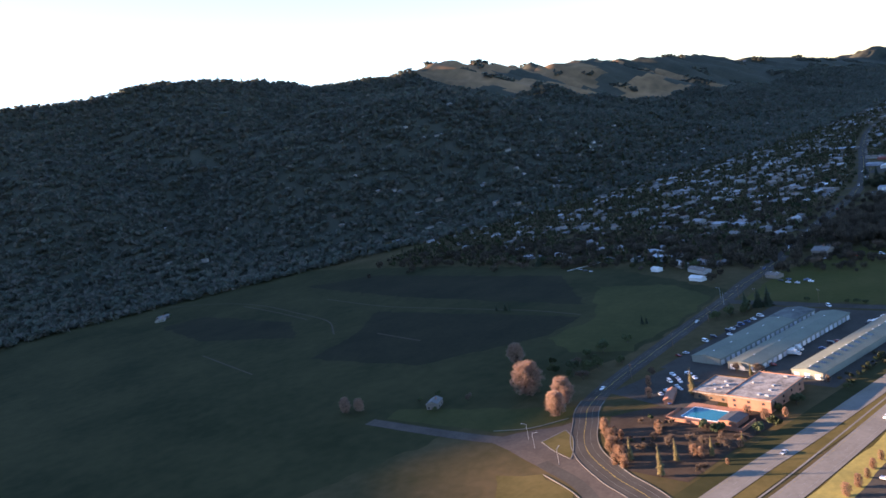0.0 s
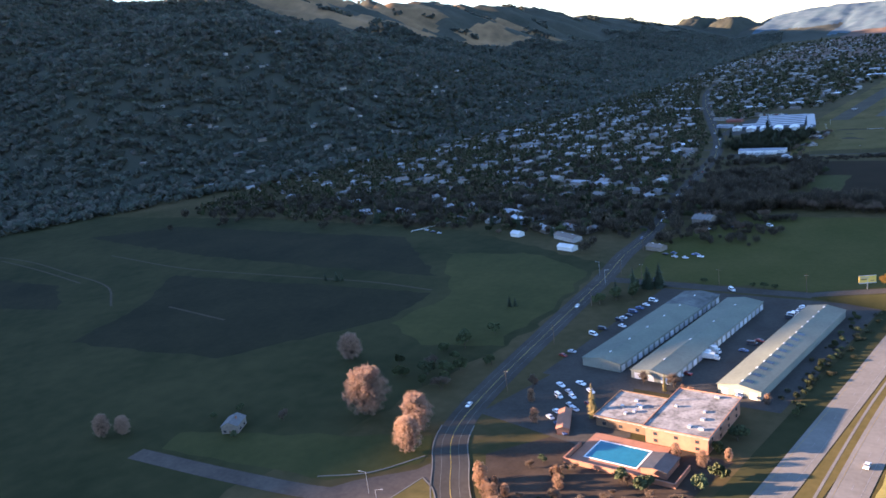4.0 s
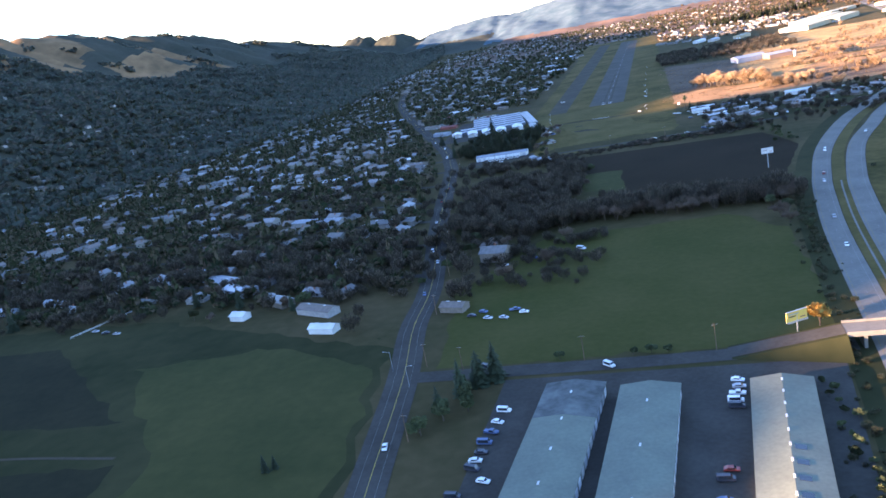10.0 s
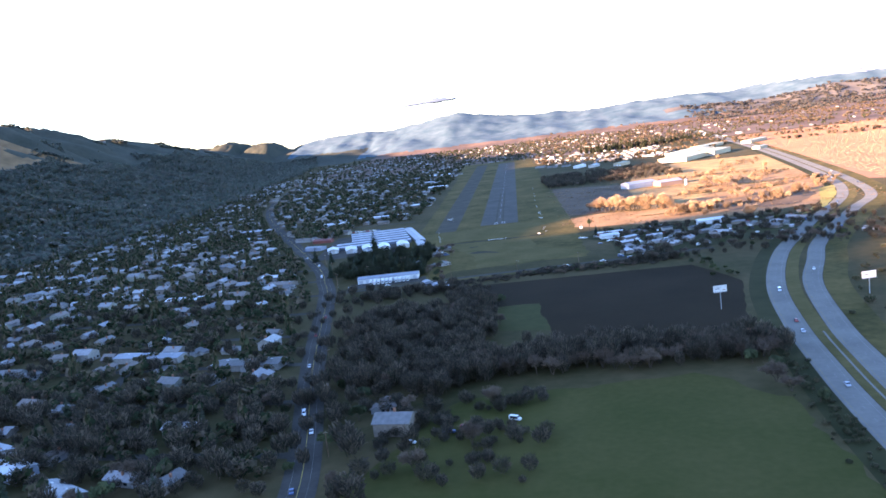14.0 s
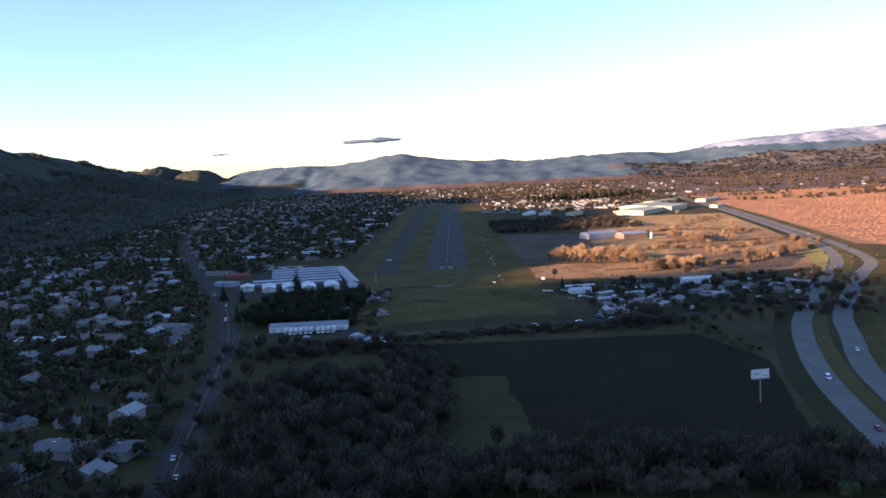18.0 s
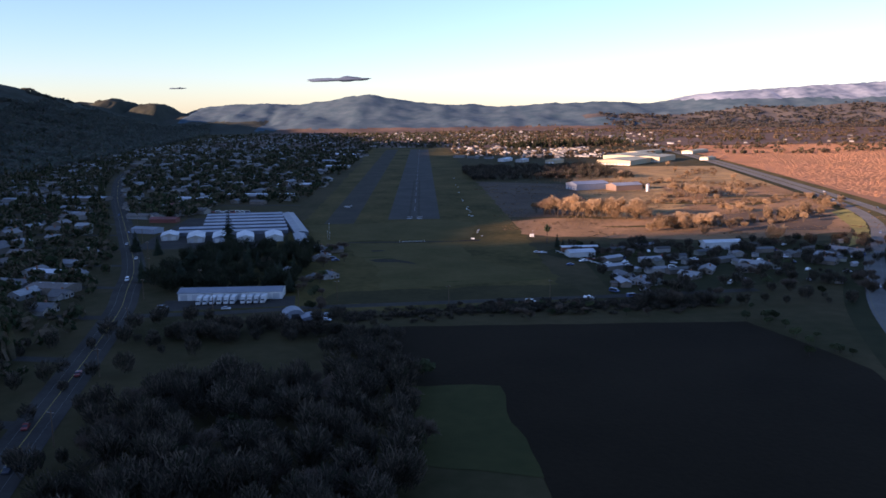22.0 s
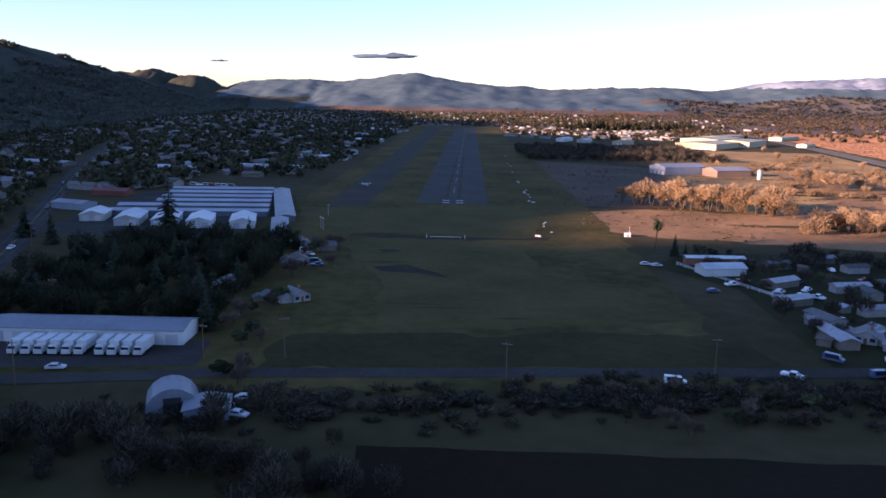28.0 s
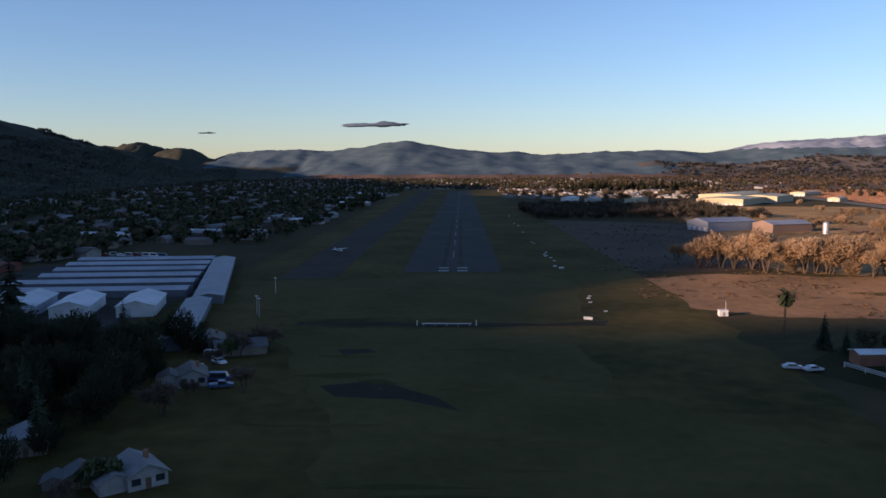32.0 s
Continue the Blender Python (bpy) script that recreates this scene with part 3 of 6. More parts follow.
tagged(part("road", ribbon(HWY_E, -2.5, 9.2, 0.18), M["concrete"]), "pale concrete highway carriageway", "highway", kind="structure")
tagged(part("road", ribbon(V2([(-45, -804), (48, -804), (128, -802)]), -5, 5, 0.12), M["asphalt"]), "asphalt side road", "road", kind="structure")
tagged(part("road", ribbon(V2([(-150, -335), (-90, -330), (-46, -322), (21, -316), (106, -309), (180, -300)]), -3.5, 3.5, 0.12), M["asphalt"]), "narrow asphalt road across the valley", "road", kind="structure")




# ---- trees ----
def quad(bm, c, u, v, mi=0):
    f = bm.faces.new([bm.verts.new(c - u - v), bm.verts.new(c + u - v), bm.verts.new(c + u + v), bm.verts.new(c - u + v)])
    f.material_index = mi


def spray(bm, c, r, n, size, rg, flat=0.7, long=1.0):
    """n small leaf clumps round c."""
    for _ in range(n):
        d = Vector((rg.gauss(0, 1), rg.gauss(0, 1), rg.gauss(0, flat)))
        d = d.normalized() * r * rg.random() ** 0.4
        u = Vector((rg.gauss(0, 1), rg.gauss(0, 1), rg.gauss(0, 1))).normalized()
        v = u.orthogonal().normalized()
        s = size * rg.uniform(0.6, 1.4)
        quad(bm, c + d, u * s * long, v * s / long)


def limbs(bm, base, d, length, r, depth, rg, tips, spread=0.7):
    end = base + d * length
    tube(bm, base, end, r, r * 0.62, 5 if depth > 1 else 4)
    if depth == 0:
        tips.append(end)
        return
    for _ in range(3 if depth > 1 else 2):
        nd = (d + Vector((rg.uniform(-spread, spread), rg.uniform(-spread, spread), rg.uniform(-0.15, 0.35)))).normalized()
        limbs(bm, base + d * length * rg.uniform(0.6, 1.0), nd, length * rg.uniform(0.6, 0.85), r * 0.58, depth - 1, rg, tips, spread)


def broadleaf(name, h, crown_mat, seed, clump, count, label, long=1.0, spread=0.7):
    rg = random.Random(seed)
    top = new(name)
    t = bmesh.new()
    tips = []
    limbs(t, Vector((0, 0, -0.4)), Vector((0, 0, 1)), h * 0.27, h * 0.028, 4, rg, tips, spread)
    c = bmesh.new()
    for p in tips:
        spray(c, p, h * 0.13, count, clump, rg, 0.8, long)
    part("trunk", t, M["bark"], top)
    part("crown", c, crown_mat, top)
    return tagged(top, label, "tree")


def ovoid_tree(name, h, wide, mat, seed, clusters, count, clump, label, long=1.0, low=0.15):
    """A tree whose crown reaches from low on the trunk to the top, with an uneven outline."""
    rg = random.Random(seed)
    top = new(name)
    t = bmesh.new()
    c = bmesh.new()
    stems = [Vector((rg.uniform(-1, 1) * wide * 0.22, rg.uniform(-1, 1) * wide * 0.22, h * rg.uniform(0.75, 0.95))) for _ in range(3)]
    for s in stems:
        tube(t, (s.x * 0.1, s.y * 0.1, -0.4), s, h * 0.016, 0.05, 5)
    for i in range(clusters):
        k = rg.random() ** 0.8
        lean = wide * (0.25 + 0.75 * math.sin(math.pi * min(1, 0.12 + 0.8 * k)) ** 0.8)
        a, rr = rg.uniform(0, math.tau), rg.random() ** 0.45 * rg.uniform(0.75, 1.12)
        p = Vector((math.cos(a) * lean * rr, math.sin(a) * lean * rr, h * (low + (0.97 - low) * k)))
        s = rg.choice(stems)
        f = rg.uniform(0.25, 0.6) * p.z / max(p.z, s.z)
        root = Vector((s.x * f, s.y * f, min(p.z * 0.8, s.z * f)))
        tube(t, root, p, h * 0.006, 0.02, 4)
        spray(c, p, h * rg.uniform(0.045, 0.085), count, clump, rg, 1.1, long)
    part("trunk", t, M["bark"], top)
    part("crown", c, mat, top)
    return tagged(top, label, "tree")


def twig_tree(name, h, mat, seed, label, stems=3, spread=0.5, twigs=12, length=0.5):
    """A bare winter tree: several rising stems that fork into a haze of fine twigs."""
    rg = random.Random(seed)
    top = new(name)
    t, c, tips = bmesh.new(), bmesh.new(), []
    for i in range(stems):
        a = i * math.tau / stems + rg.uniform(-0.5, 0.5)
        lean = Vector((math.cos(a) * 0.28, math.sin(a) * 0.28, 1)).normalized() if stems > 1 else Vector((0, 0, 1))
        limbs(t, Vector((math.cos(a) * 0.15, math.sin(a) * 0.15, -0.4)), lean, h * rg.uniform(0.23, 0.3), h * 0.018, 4, rg, tips, spread)
    for p in tips:
        out = Vector((p.x, p.y, p.z * 0.25 + 0.3)).normalized()
        for _ in range(twigs):
            d = (out * 0.6 + Vector((rg.gauss(0, 0.6), rg.gauss(0, 0.6), rg.gauss(0.35, 0.5)))).normalized()
            v = d.cross(Vector((rg.gauss(0, 1), rg.gauss(0, 1), rg.gauss(0, 1)))).normalized()
            s = length * rg.uniform(0.6, 1.5)
            q = p + Vector((rg.gauss(0, 0.5), rg.gauss(0, 0.5), rg.gauss(0, 0.5)))
            quad(c, q + d * s, d * s, v * rg.uniform(0.05, 0.11))
    part("trunk", t, M["bark"], top)
    part("crown", c, mat, top)
    return tagged(top, label, "tree")


def conifer(name, h, wide, seed, mat, label, dense=1.0):
    rg = random.Random(seed)
    top = new(name)
    part("trunk", tube(bmesh.new(), (0, 0, -0.4), (0, 0, h * 0.97), h * 0.022, 0.04), M["bark"], top)
    c = bmesh.new()
    n = int(26 * dense)
    for i in range(n):
        k = i / n
        z = h * (0.1 + 0.88 * k)
        reach = wide * (1 - k) ** 0.8 * rg.uniform(0.75, 1.1) + 0.15
        m = max(4, int(11 * (1 - k)))
        for j in range(m):
            a = j * math.tau / m + rg.uniform(-0.3, 0.3)
            out = Vector((math.cos(a), math.sin(a), -0.28))
            side = Vector((-math.sin(a), math.cos(a), 0))
            rr = reach * rg.uniform(0.7, 1.15)
            for s in (0.35, 0.75):
                w = rr * (0.34 if s < 0.5 else 0.2)
                quad(c, Vector((0, 0, z)) + out * rr * s, out * rr * 0.27, side * w + Vector((0, 0, rg.uniform(-0.25, 0.25) * w)))
    part("crown", c, mat, top)
    return tagged(top, label, "tree")


def palm_tree():
    rg = random.Random(4)
    top = new("palm_tree")
    part("trunk", tube(bmesh.new(), (0, 0, -0.3), (0.3, 0, 12), 0.35, 0.25, 8), M["bark"], top)
    c = bmesh.new()
    for i in range(90):
        a, e = rg.uniform(0, math.tau), rg.uniform(-1.4, 1.0)
        d = Vector((math.cos(a) * math.cos(e), math.sin(a) * math.cos(e), math.sin(e)))
        side = Vector((-math.sin(a), math.cos(a), 0))
        p = Vector((0.3, 0, 12))
        for s in range(3):
            d2 = (d + Vector((0, 0, -0.35 * s))).normalized()
            quad(c, p + d2 * 0.6, d2 * 0.62, side * (0.5 - 0.1 * s))
            p = p + d2 * 1.1
    part("crown", c, M["oak"], top)
    return tagged(top, "tall fan palm with a shaggy crown beside the trailer homes", "palm tree")


BARE = [twig_tree("bare_tree", 11, M["twig"], 11 + i, "bare grey-brown winter tree with fine twigs", 2 + i % 2, 0.6) for i in range(3)]
RUST = [ovoid_tree("russet_tree", 13, 4.2 + i, M["rust"], 31 + i, 170, 22, 0.14, "tree with russet winter leaves lit by the low sun", 2.8, 0.06) for i in range(2)]
BIGRUST = [ovoid_tree("russet_tree", 19, 7.2 + i, M["palerust"], 35 + i, 420, 30, 0.165, "broad tree with pinkish-tan winter leaves lit by the low sun", 2.4, 0.12) for i in range(2)]
TAN = [twig_tree("tan_tree", 12, M["tantwig"], 81 + i, "tall tan winter tree lit by the low sun", 3, 0.42, 14) for i in range(4)]
GOLD = [broadleaf("golden_tree", 9, M["gold"], 41, 0.4, 30, "round golden-leaved tree beside the overpass", 1.3, 0.8)]
OAK = [broadleaf("evergreen_tree", 9, M["oak"], 51 + i, 0.42, 26, "dark evergreen tree with a broad uneven crown", 1.2, 0.9) for i in range(3)]
FIR = [conifer("conifer_tree", 17, 3.6 + 0.7 * i, 61 + i, M["conifer"], "tall dark conifer with drooping branches") for i in range(3)]
POPLAR = [conifer("cypress_tree", 13, 1.7, 71, M["cypress"], "slim golden-green cypress lit by the low sun", 1.3)]
taken = set()


def place(kind, x, y, scale=1.0, z=None):
    """One tree of the kind: the first standing ones are used, then copies."""
    p = rng.choice(kind)
    m = pose(x, y, ground_z(x, y) if z is None else z, rz=rng.uniform(0, 360)) @ Matrix.Diagonal((scale * rng.uniform(0.9, 1.1),) * 2 + (scale, 1))
    if p not in taken:
        taken.add(p)
        p.matrix_basis = m
        return p
    ob = copy_thing(p, Matrix())
    ob.matrix_basis = m
    return ob


def state_x(y):
    pts = STATE
    for a, b in zip(pts, pts[1:]):
        if a.y <= y <= b.y:
            return a.x + (b.x - a.x) * (y - a.y) / (b.y - a.y + 1e-9)
    return pts[-1].x if y > 0 else pts[0].x


# the motel grounds and the ramp
for x, y, s in ((-55, -1026, 1.2), (-112, -978, 0.8), (-14, -1046, 0.82), (-22, -1030, 0.95), (-162, -1098, 0.6), (-154, -1092, 0.5)):
    place(BIGRUST, x, y, s)
for x, y, s in ((83, -1084, 1.3), (81, -1068, 1.0), (93, -1056, 0.85), (41, -989, 1.3), (58, -953, 0.75), (100, -1040, 0.6), (60, -1076, 1.0)):
    place(POPLAR, x, y, s)
for i in range(20):
    k = i / 19
    place(RUST, 26 + 36 * k + rng.uniform(-3, 3), -1050 - 34 * k + rng.uniform(-4, 4), rng.uniform(0.3, 0.6))
for i in range(26):
    place(rng.choice((RUST, BARE, OAK)), rng.uniform(30, 104), rng.uniform(-1062, -1030), rng.uniform(0.25, 0.5))
for i in range(10):
    place(BARE, rng.uniform(34, 100), rng.uniform(-1082, -1030), rng.uniform(0.4, 0.75))
for x, y, s in ((84, -1034, 1.0), (98, -1024, 0.9), (103, -1012, 0.9), (74, -1030, 0.8), (100, -984, 0.9), (98, -996, 0.8)):
    place(OAK, x, y, s)
for x, y, s in ((71, -956, 0.45), (66, -952, 0.35), (101, -948, 0.35), (20, -1002, 0.5), (8, -985, 0.5), (95, -1008, 0.5), (84, -1006, 0.45), (102, -1000, 0.4)):
    place(RUST, x, y, s)
for x, y, s in ((-10, -814, 0.9), (-15, -824, 1.0), (-4, -810, 1.0), (-21, -836, 0.7), (-76, -872, 0.45), (-73, -870, 0.35), (-240, -860, 0.5), (-250, -862, 0.4), (-236, -858, 0.4)):
    place(FIR, x, y, s)
for x, y, s in ((1, -972, 0.7), (46, -949, 0.65), (60, -947, 0.75), (-40, -990, 0.8), (-62, -968, 0.7), (-90, -1048, 0.6), (96, -1046, 0.6), (88, -1038, 0.5)):
    place(BARE, x, y, s)
for x, y, s in ((-70, -985, 1.0), (-58, -978, 1.1), (-45, -968, 1.0), (-52, -990, 0.8), (-80, -975, 0.9), (-34, -955, 0.8), (-118, -1050, 0.6), (-125, -1062, 0.5), (-61, -941, 1.2), (-66, -932, 1.1), (-58, -916, 1.0), (-48, -975, 1.1), (-41, -984, 1.0), (-70, -950, 0.9), (-55, -958, 0.8)):
    place(OAK, x, y, s)
for x, y, s in ((-12, -828, 1.1), (-18, -842, 1.2), (-10, -836, 1.0), (-24, -852, 1.0), (-16, -818, 0.9)):
    place(OAK, x, y, s)
place(GOLD, 119, -783, 1.3)
for x in (49, 56, 62, 20):
    place(OAK, x, -797, rng.uniform(0.4, 0.6))
for i in range(26):
    place(OAK, 112 + rng.uniform(-3, 3) + 0.1 * i * 0.9, -955 + i * 5.0, rng.uniform(0.25, 0.5))
for i in range(15):
    place(RUST, 160 + rng.uniform(-1.2, 1.2), -1066 + i * 9, rng.uniform(0.34, 0.5))
for x, y, s in ((-112, -1058, 0.6), (-98, -1070, 0.5), (-790, -985, 0.8), (-775, -975, 0.7), (-805, -970, 0.9)):
    place(OAK, x, y, s)
# houses and woods west of the meadow: a belt of mixed trees
for i in range(60):
    x = rng.uniform(-420, -70)
    place(rng.choice((BARE, BARE, OAK, FIR)), x, -640 + rng.uniform(-70, 60) + (x + 70) * 0.02, rng.uniform(0.6, 1.1))
# woods beside the road and along the creek
for i in range(55):
    place(rng.choice((BARE, BARE, OAK)), rng.uniform(-85, 10), rng.uniform(-608, -430), rng.uniform(0.7, 1.05))
for i in range(48):
    k = i / 47
    place(BARE, -20 + 165 * k + rng.uniform(-3, 3), -578 - 8 * k + rng.uniform(-13, 13), rng.uniform(0.9, 1.2))
for x, y in ((-30, -625), (-52, -632), (8, -628), (-60, -660), (-20, -690), (0, -668), (-48, -700), (130, -640), (136, -655), (128, -628), (133, -612), (126, -600)):
    place(rng.choice((OAK, BARE)), x, y, rng.uniform(0.8, 1.1))
place(RUST, 130, -580, 0.8)
# round the truck depot, the storage yard and the cottages
for i in range(40):
    place(rng.choice((OAK, BARE, OAK, FIR)), rng.uniform(-136, -66), rng.uniform(-282, -165), rng.uniform(0.5, 0.75))
for x, y, s in ((-129, -136, 1.75), (-84, -163, 0.85), (-101, -205, 0.9), (-112, -232, 0.95), (-90, -252, 0.85), (-126, -262, 0.9), (-78, -222, 0.8), (-134, -214, 1.0), (-190, -150, 1.0), (-170, -165, 0.9), (-70, -270, 0.9), (-150, -255, 1.0), (-62, -288, 0.8)):
    place(FIR, x, y, s)
for i in range(22):
    place(rng.choice((OAK, BARE)), rng.uniform(-60, -40), rng.uniform(-345, -150), rng.uniform(0.45, 0.8))
# trailer homes and the sunlit row
ob = palm_tree()
ob.matrix_basis = pose(95, -144, 0)
place(FIR, 100, -158, 0.6)
place(FIR, 103, -164, 0.5)
for i in range(46):
    place(rng.choice((BARE, OAK, BARE)), rng.uniform(112, 330), rng.uniform(-330, -150), rng.uniform(0.45, 0.85))
for i in range(44):
    k = i / 43
    place(TAN, 116 + 80 * k + rng.uniform(-4, 4), 26 - 50 * k + rng.uniform(-7, 7), rng.uniform(1.0, 1.75))
for i in range(5):
    place(TAN, 250 + rng.gauss(0, 5), -160 + rng.gauss(0, 4), rng.uniform(0.9, 1.3))
for i in range(12):
    place(TAN, rng.uniform(225, 330), rng.uniform(-60, 60), rng.uniform(0.5, 1.0))
for i in range(15):
    place(TAN, 219 + rng.gauss(0, 13), -74 + rng.gauss(0, 7), rng.uniform(0.7, 1.2))
for i in range(18):
    place(TAN, 306 + rng.gauss(0, 26), 149 + rng.gauss(0, 36), rng.uniform(0.7, 1.4))
for i in range(16):
    place(TAN, rng.uniform(230, 420), rng.uniform(200, 600), rng.uniform(0.5, 1.0))
for i in range(26):
    place(BARE, rng.uniform(70, 240), rng.uniform(380, 560), rng.uniform(0.6, 0.9))
for i in range(22):
    place(rng.choice((BARE, OAK)), rng.uniform(20, 110), rng.uniform(-345, -318) - 8, rng.uniform(0.3, 0.55))
for i in range(18):
    place(OAK, 155 + rng.uniform(-8, 16) , rng.uniform(-420, -330), rng.uniform(0.4, 0.7))


# ---- houses ----
def gable(bm, x0, x1, y0, y1, eave, rise, over=0.5, thick=0.18):
    xm = (x0 + x1) / 2
    k = rise / ((x1 - x0) / 2)
    prof = [(x0 - over, eave - over * k), (xm, eave + rise), (x1 + over, eave - over * k), (x1 + over, eave - over * k + thick), (xm, eave + rise + thick), (x0 - over, eave - over * k + thick)]
    a = [bm.verts.new((x, y0 - over, z)) for x, z in prof]
    c = [bm.verts.new((x, y1 + over, z)) for x, z in prof]
    for i in range(6):
        bm.faces.new((a[i], a[(i + 1) % 6], c[(i + 1) % 6], c[i]))
    for q, f in ((a, 1), (c, -1)):
        bm.faces.new([q[i] for i in (0, 5, 4, 1)][::f])
        bm.faces.new([q[i] for i in (1, 4, 3, 2)][::f])
    return bm


def walls_with_gables(bm, x0, x1, y0, y1, eave, rise):
    xm = (x0 + x1) / 2
    for y in (y0, y1):
        bm.faces.new([bm.verts.new(c) for c in ((x0, y, -1.5), (x1, y, -1.5), (x1, y, eave), (xm, y, eave + rise), (x0, y, eave))])
    for x in (x0, x1):
        bm.faces.new([bm.verts.new(c) for c in ((x, y0, -1.5), (x, y1, -1.5), (x, y1, eave), (x, y0, eave))])
    bmesh.ops.recalc_face_normals(bm, faces=bm.faces[:])
    return bm


def house(w, l, eave, rise, seed, label, name="house"):
    rg = random.Random(seed)
    top = new(name)
    wing = rg.random() < 0.6
    wb = walls_with_gables(bmesh.new(), -w / 2, w / 2, -l / 2, l / 2, eave, rise)
    rb = gable(bmesh.new(), -w / 2, w / 2, -l / 2, l / 2, eave, rise)
    if wing:
        walls_with_gables(wb, -w / 2 - 4.5, -w / 2 + 1, -l / 2 + 1, -l / 2 + 7, eave - 0.3, rise * 0.7)
        gable(rb, -w / 2 - 4.5, -w / 2 + 1, -l / 2 + 1, -l / 2 + 7, eave - 0.3, rise * 0.7)
    wall = part("wall", wb, M["housewall"], top)
    roof = part("roof", rb, M["houseroof"], top)
    part("chimney", boxes((w * 0.15, w * 0.15 + 0.8, 0, 0.8, eave, eave + rise + 0.9)), M["brick"], roof)
    part("door", boxes((-0.5, 0.5, -l / 2 - 0.07, -l / 2, 0, 2.05)), M["timber"], top)
    for x, y, sx, sy in ((-w * 0.3, -l / 2, 0.8, 0.06), (w * 0.3, -l / 2, 0.8, 0.06), (w / 2, -l * 0.2, 0.06, 0.9), (w / 2, l * 0.25, 0.06, 0.9)):
        win = part("window", boxes((x - sx, x + sx, y - sy, y + sy, 1.0, 2.2)), M["glass"], top)
    return tagged(top, label, "house", "houses of the town")


HOUSES = [house(8, 13, 2.7, 1.6, 1, "low gabled house with a shingle roof among trees"), house(9, 16, 2.8, 1.9, 2, "long gabled house with a shingle roof among trees"),
          house(7, 10, 2.6, 1.8, 3, "small gabled cottage with a shingle roof among trees"), house(10, 13, 4.8, 2.2, 5, "two-storey gabled house among trees")]
used_house = set()


def put_house(x, y, ang, which=None, s=1.0):
    p = HOUSES[rng.randrange(4) if which is None else which]
    m = pose(x, y, ground_z(x, y), rz=ang) @ Matrix.Scale(s, 4)
    if p not in used_house:
        used_house.add(p)
        p.matrix_basis = m
        return p
    ob = copy_thing(p, Matrix())
    ob.matrix_basis = m
    return ob


# the town west of the road: lots in rows along the side streets
far_houses, near_houses = [], []
count = 0
for row in range(70):
    y = -690 + row * 33
    for lot in range(22):
        x = state_x(y) - 34 - lot * 21 + rng.uniform(-4, 4)
        yy = y + rng.uniform(-6, 6) + lot * 3
        keep = 0.62 if y < 400 else 0.5
        if x < lerp_table(WEST, yy)[0] + 30:
            keep = 0.3
        if y < -560 and x < -330:
            keep *= 0.4
        if -200 < x + 20 and y > -60 and x > -195:
            continue
        if rng.random() > keep * (1 - lot / 60):
            continue
        ang = rng.choice((75, 165, 255, 345)) + rng.uniform(-6, 6)
        if count < 250 and y < 330:
            put_house(x, yy, ang, None, rng.uniform(0.85, 1.1))
            near_houses.append((x, yy, ang))
            count += 1
        else:
            far_houses.append((x, yy, ang))
# scattered on the slopes
for i in range(80):
    y = rng.uniform(-900, 1200)
    x = lerp_table(WEST, y)[0] + rng.uniform(-380, 60)
    far_houses.append((x, y, rng.uniform(0, 360)))
for i in range(170):
    y = rng.uniform(-610, 420)
    x = rng.uniform(-880, -390) - (y + 600) * 0.06
    far_houses.append((x, y, rng.choice((75, 165)) + rng.uniform(-25, 25)))
# the northern end of the town
for i in range(430):
    y = rng.uniform(1420, 2900)
    x = rng.gauss(0, 520)
    far_houses.append((x, y, rng.choice((75, 165))))
for i in range(160):
    far_houses.append((rng.uniform(80, 420), rng.uniform(900, 1400), rng.choice((75, 165))))


def joined(name, template, rows, mats, label, category, pick=None):
    """Many alike pieces in one mesh: template verts and faces, rows of x, y, z, turn, scale xyz."""
    tv, tf = template
    tv = np.array(tv, float)
    rows = np.array(rows, float)
    n, k = len(rows), len(tv)
    c, s = np.cos(rows[:, 3]), np.sin(rows[:, 3])
    sx, sy, sz = rows[:, 4:5], rows[:, 5:6], rows[:, 6:7]
    x, y, z = tv[None, :, 0] * sx, tv[None, :, 1] * sy, tv[None, :, 2] * sz
    out = np.empty((n, k, 3))
    out[..., 0] = x * c[:, None] - y * s[:, None] + rows[:, 0:1]
    out[..., 1] = x * s[:, None] + y * c[:, None] + rows[:, 1:2]
    out[..., 2] = z + rows[:, 2:3]
    lens = [len(f) for f in tf]
    flat = np.concatenate([np.array(f) for f in tf])
    loops = (flat[None, :] + (np.arange(n) * k)[:, None]).ravel().astype(np.int32)
    starts = np.concatenate([[0], np.cumsum(lens)[:-1]])
    starts = (starts[None, :] + (np.arange(n) * sum(lens))[:, None]).ravel().astype(np.int32)
    me = bpy.data.meshes.new(name)
    me.vertices.add(n * k)
    me.vertices.foreach_set("co", out.ravel())
    me.loops.add(len(loops))
    me.loops.foreach_set("vertex_index", loops)
    me.polygons.add(len(starts))
    me.polygons.foreach_set("loop_start", starts)
    for m in (mats if isinstance(mats, list) else [mats]):
        me.materials.append(m)
    if pick:
        me.polygons.foreach_set("material_index", np.tile(np.array(pick, np.int32), n))
    me.update(calc_edges=True)
    return tagged(new(name, me), label, category, kind="stuff")


def template_of(bm):
    bm.verts.index_update()
    out = [tuple(v.co) for v in bm.verts], [[v.index for v in f.verts] for f in bm.faces]
    mi = [f.material_index for f in bm.faces]
    bm.free()
    return out, mi


def island_palette(name, colours, rough=0.85, leafy=False):
    m = palette(name, colours, rough, leafy=leafy)
    n, l = m.node_tree.nodes, m.node_tree.links
    ramp = [q for q in n if q.type == "VALTORGB"][0]
    l.new(n.new("ShaderNodeNewGeometry").outputs["Random Per Island"], ramp.inputs["Fac"])
    return m


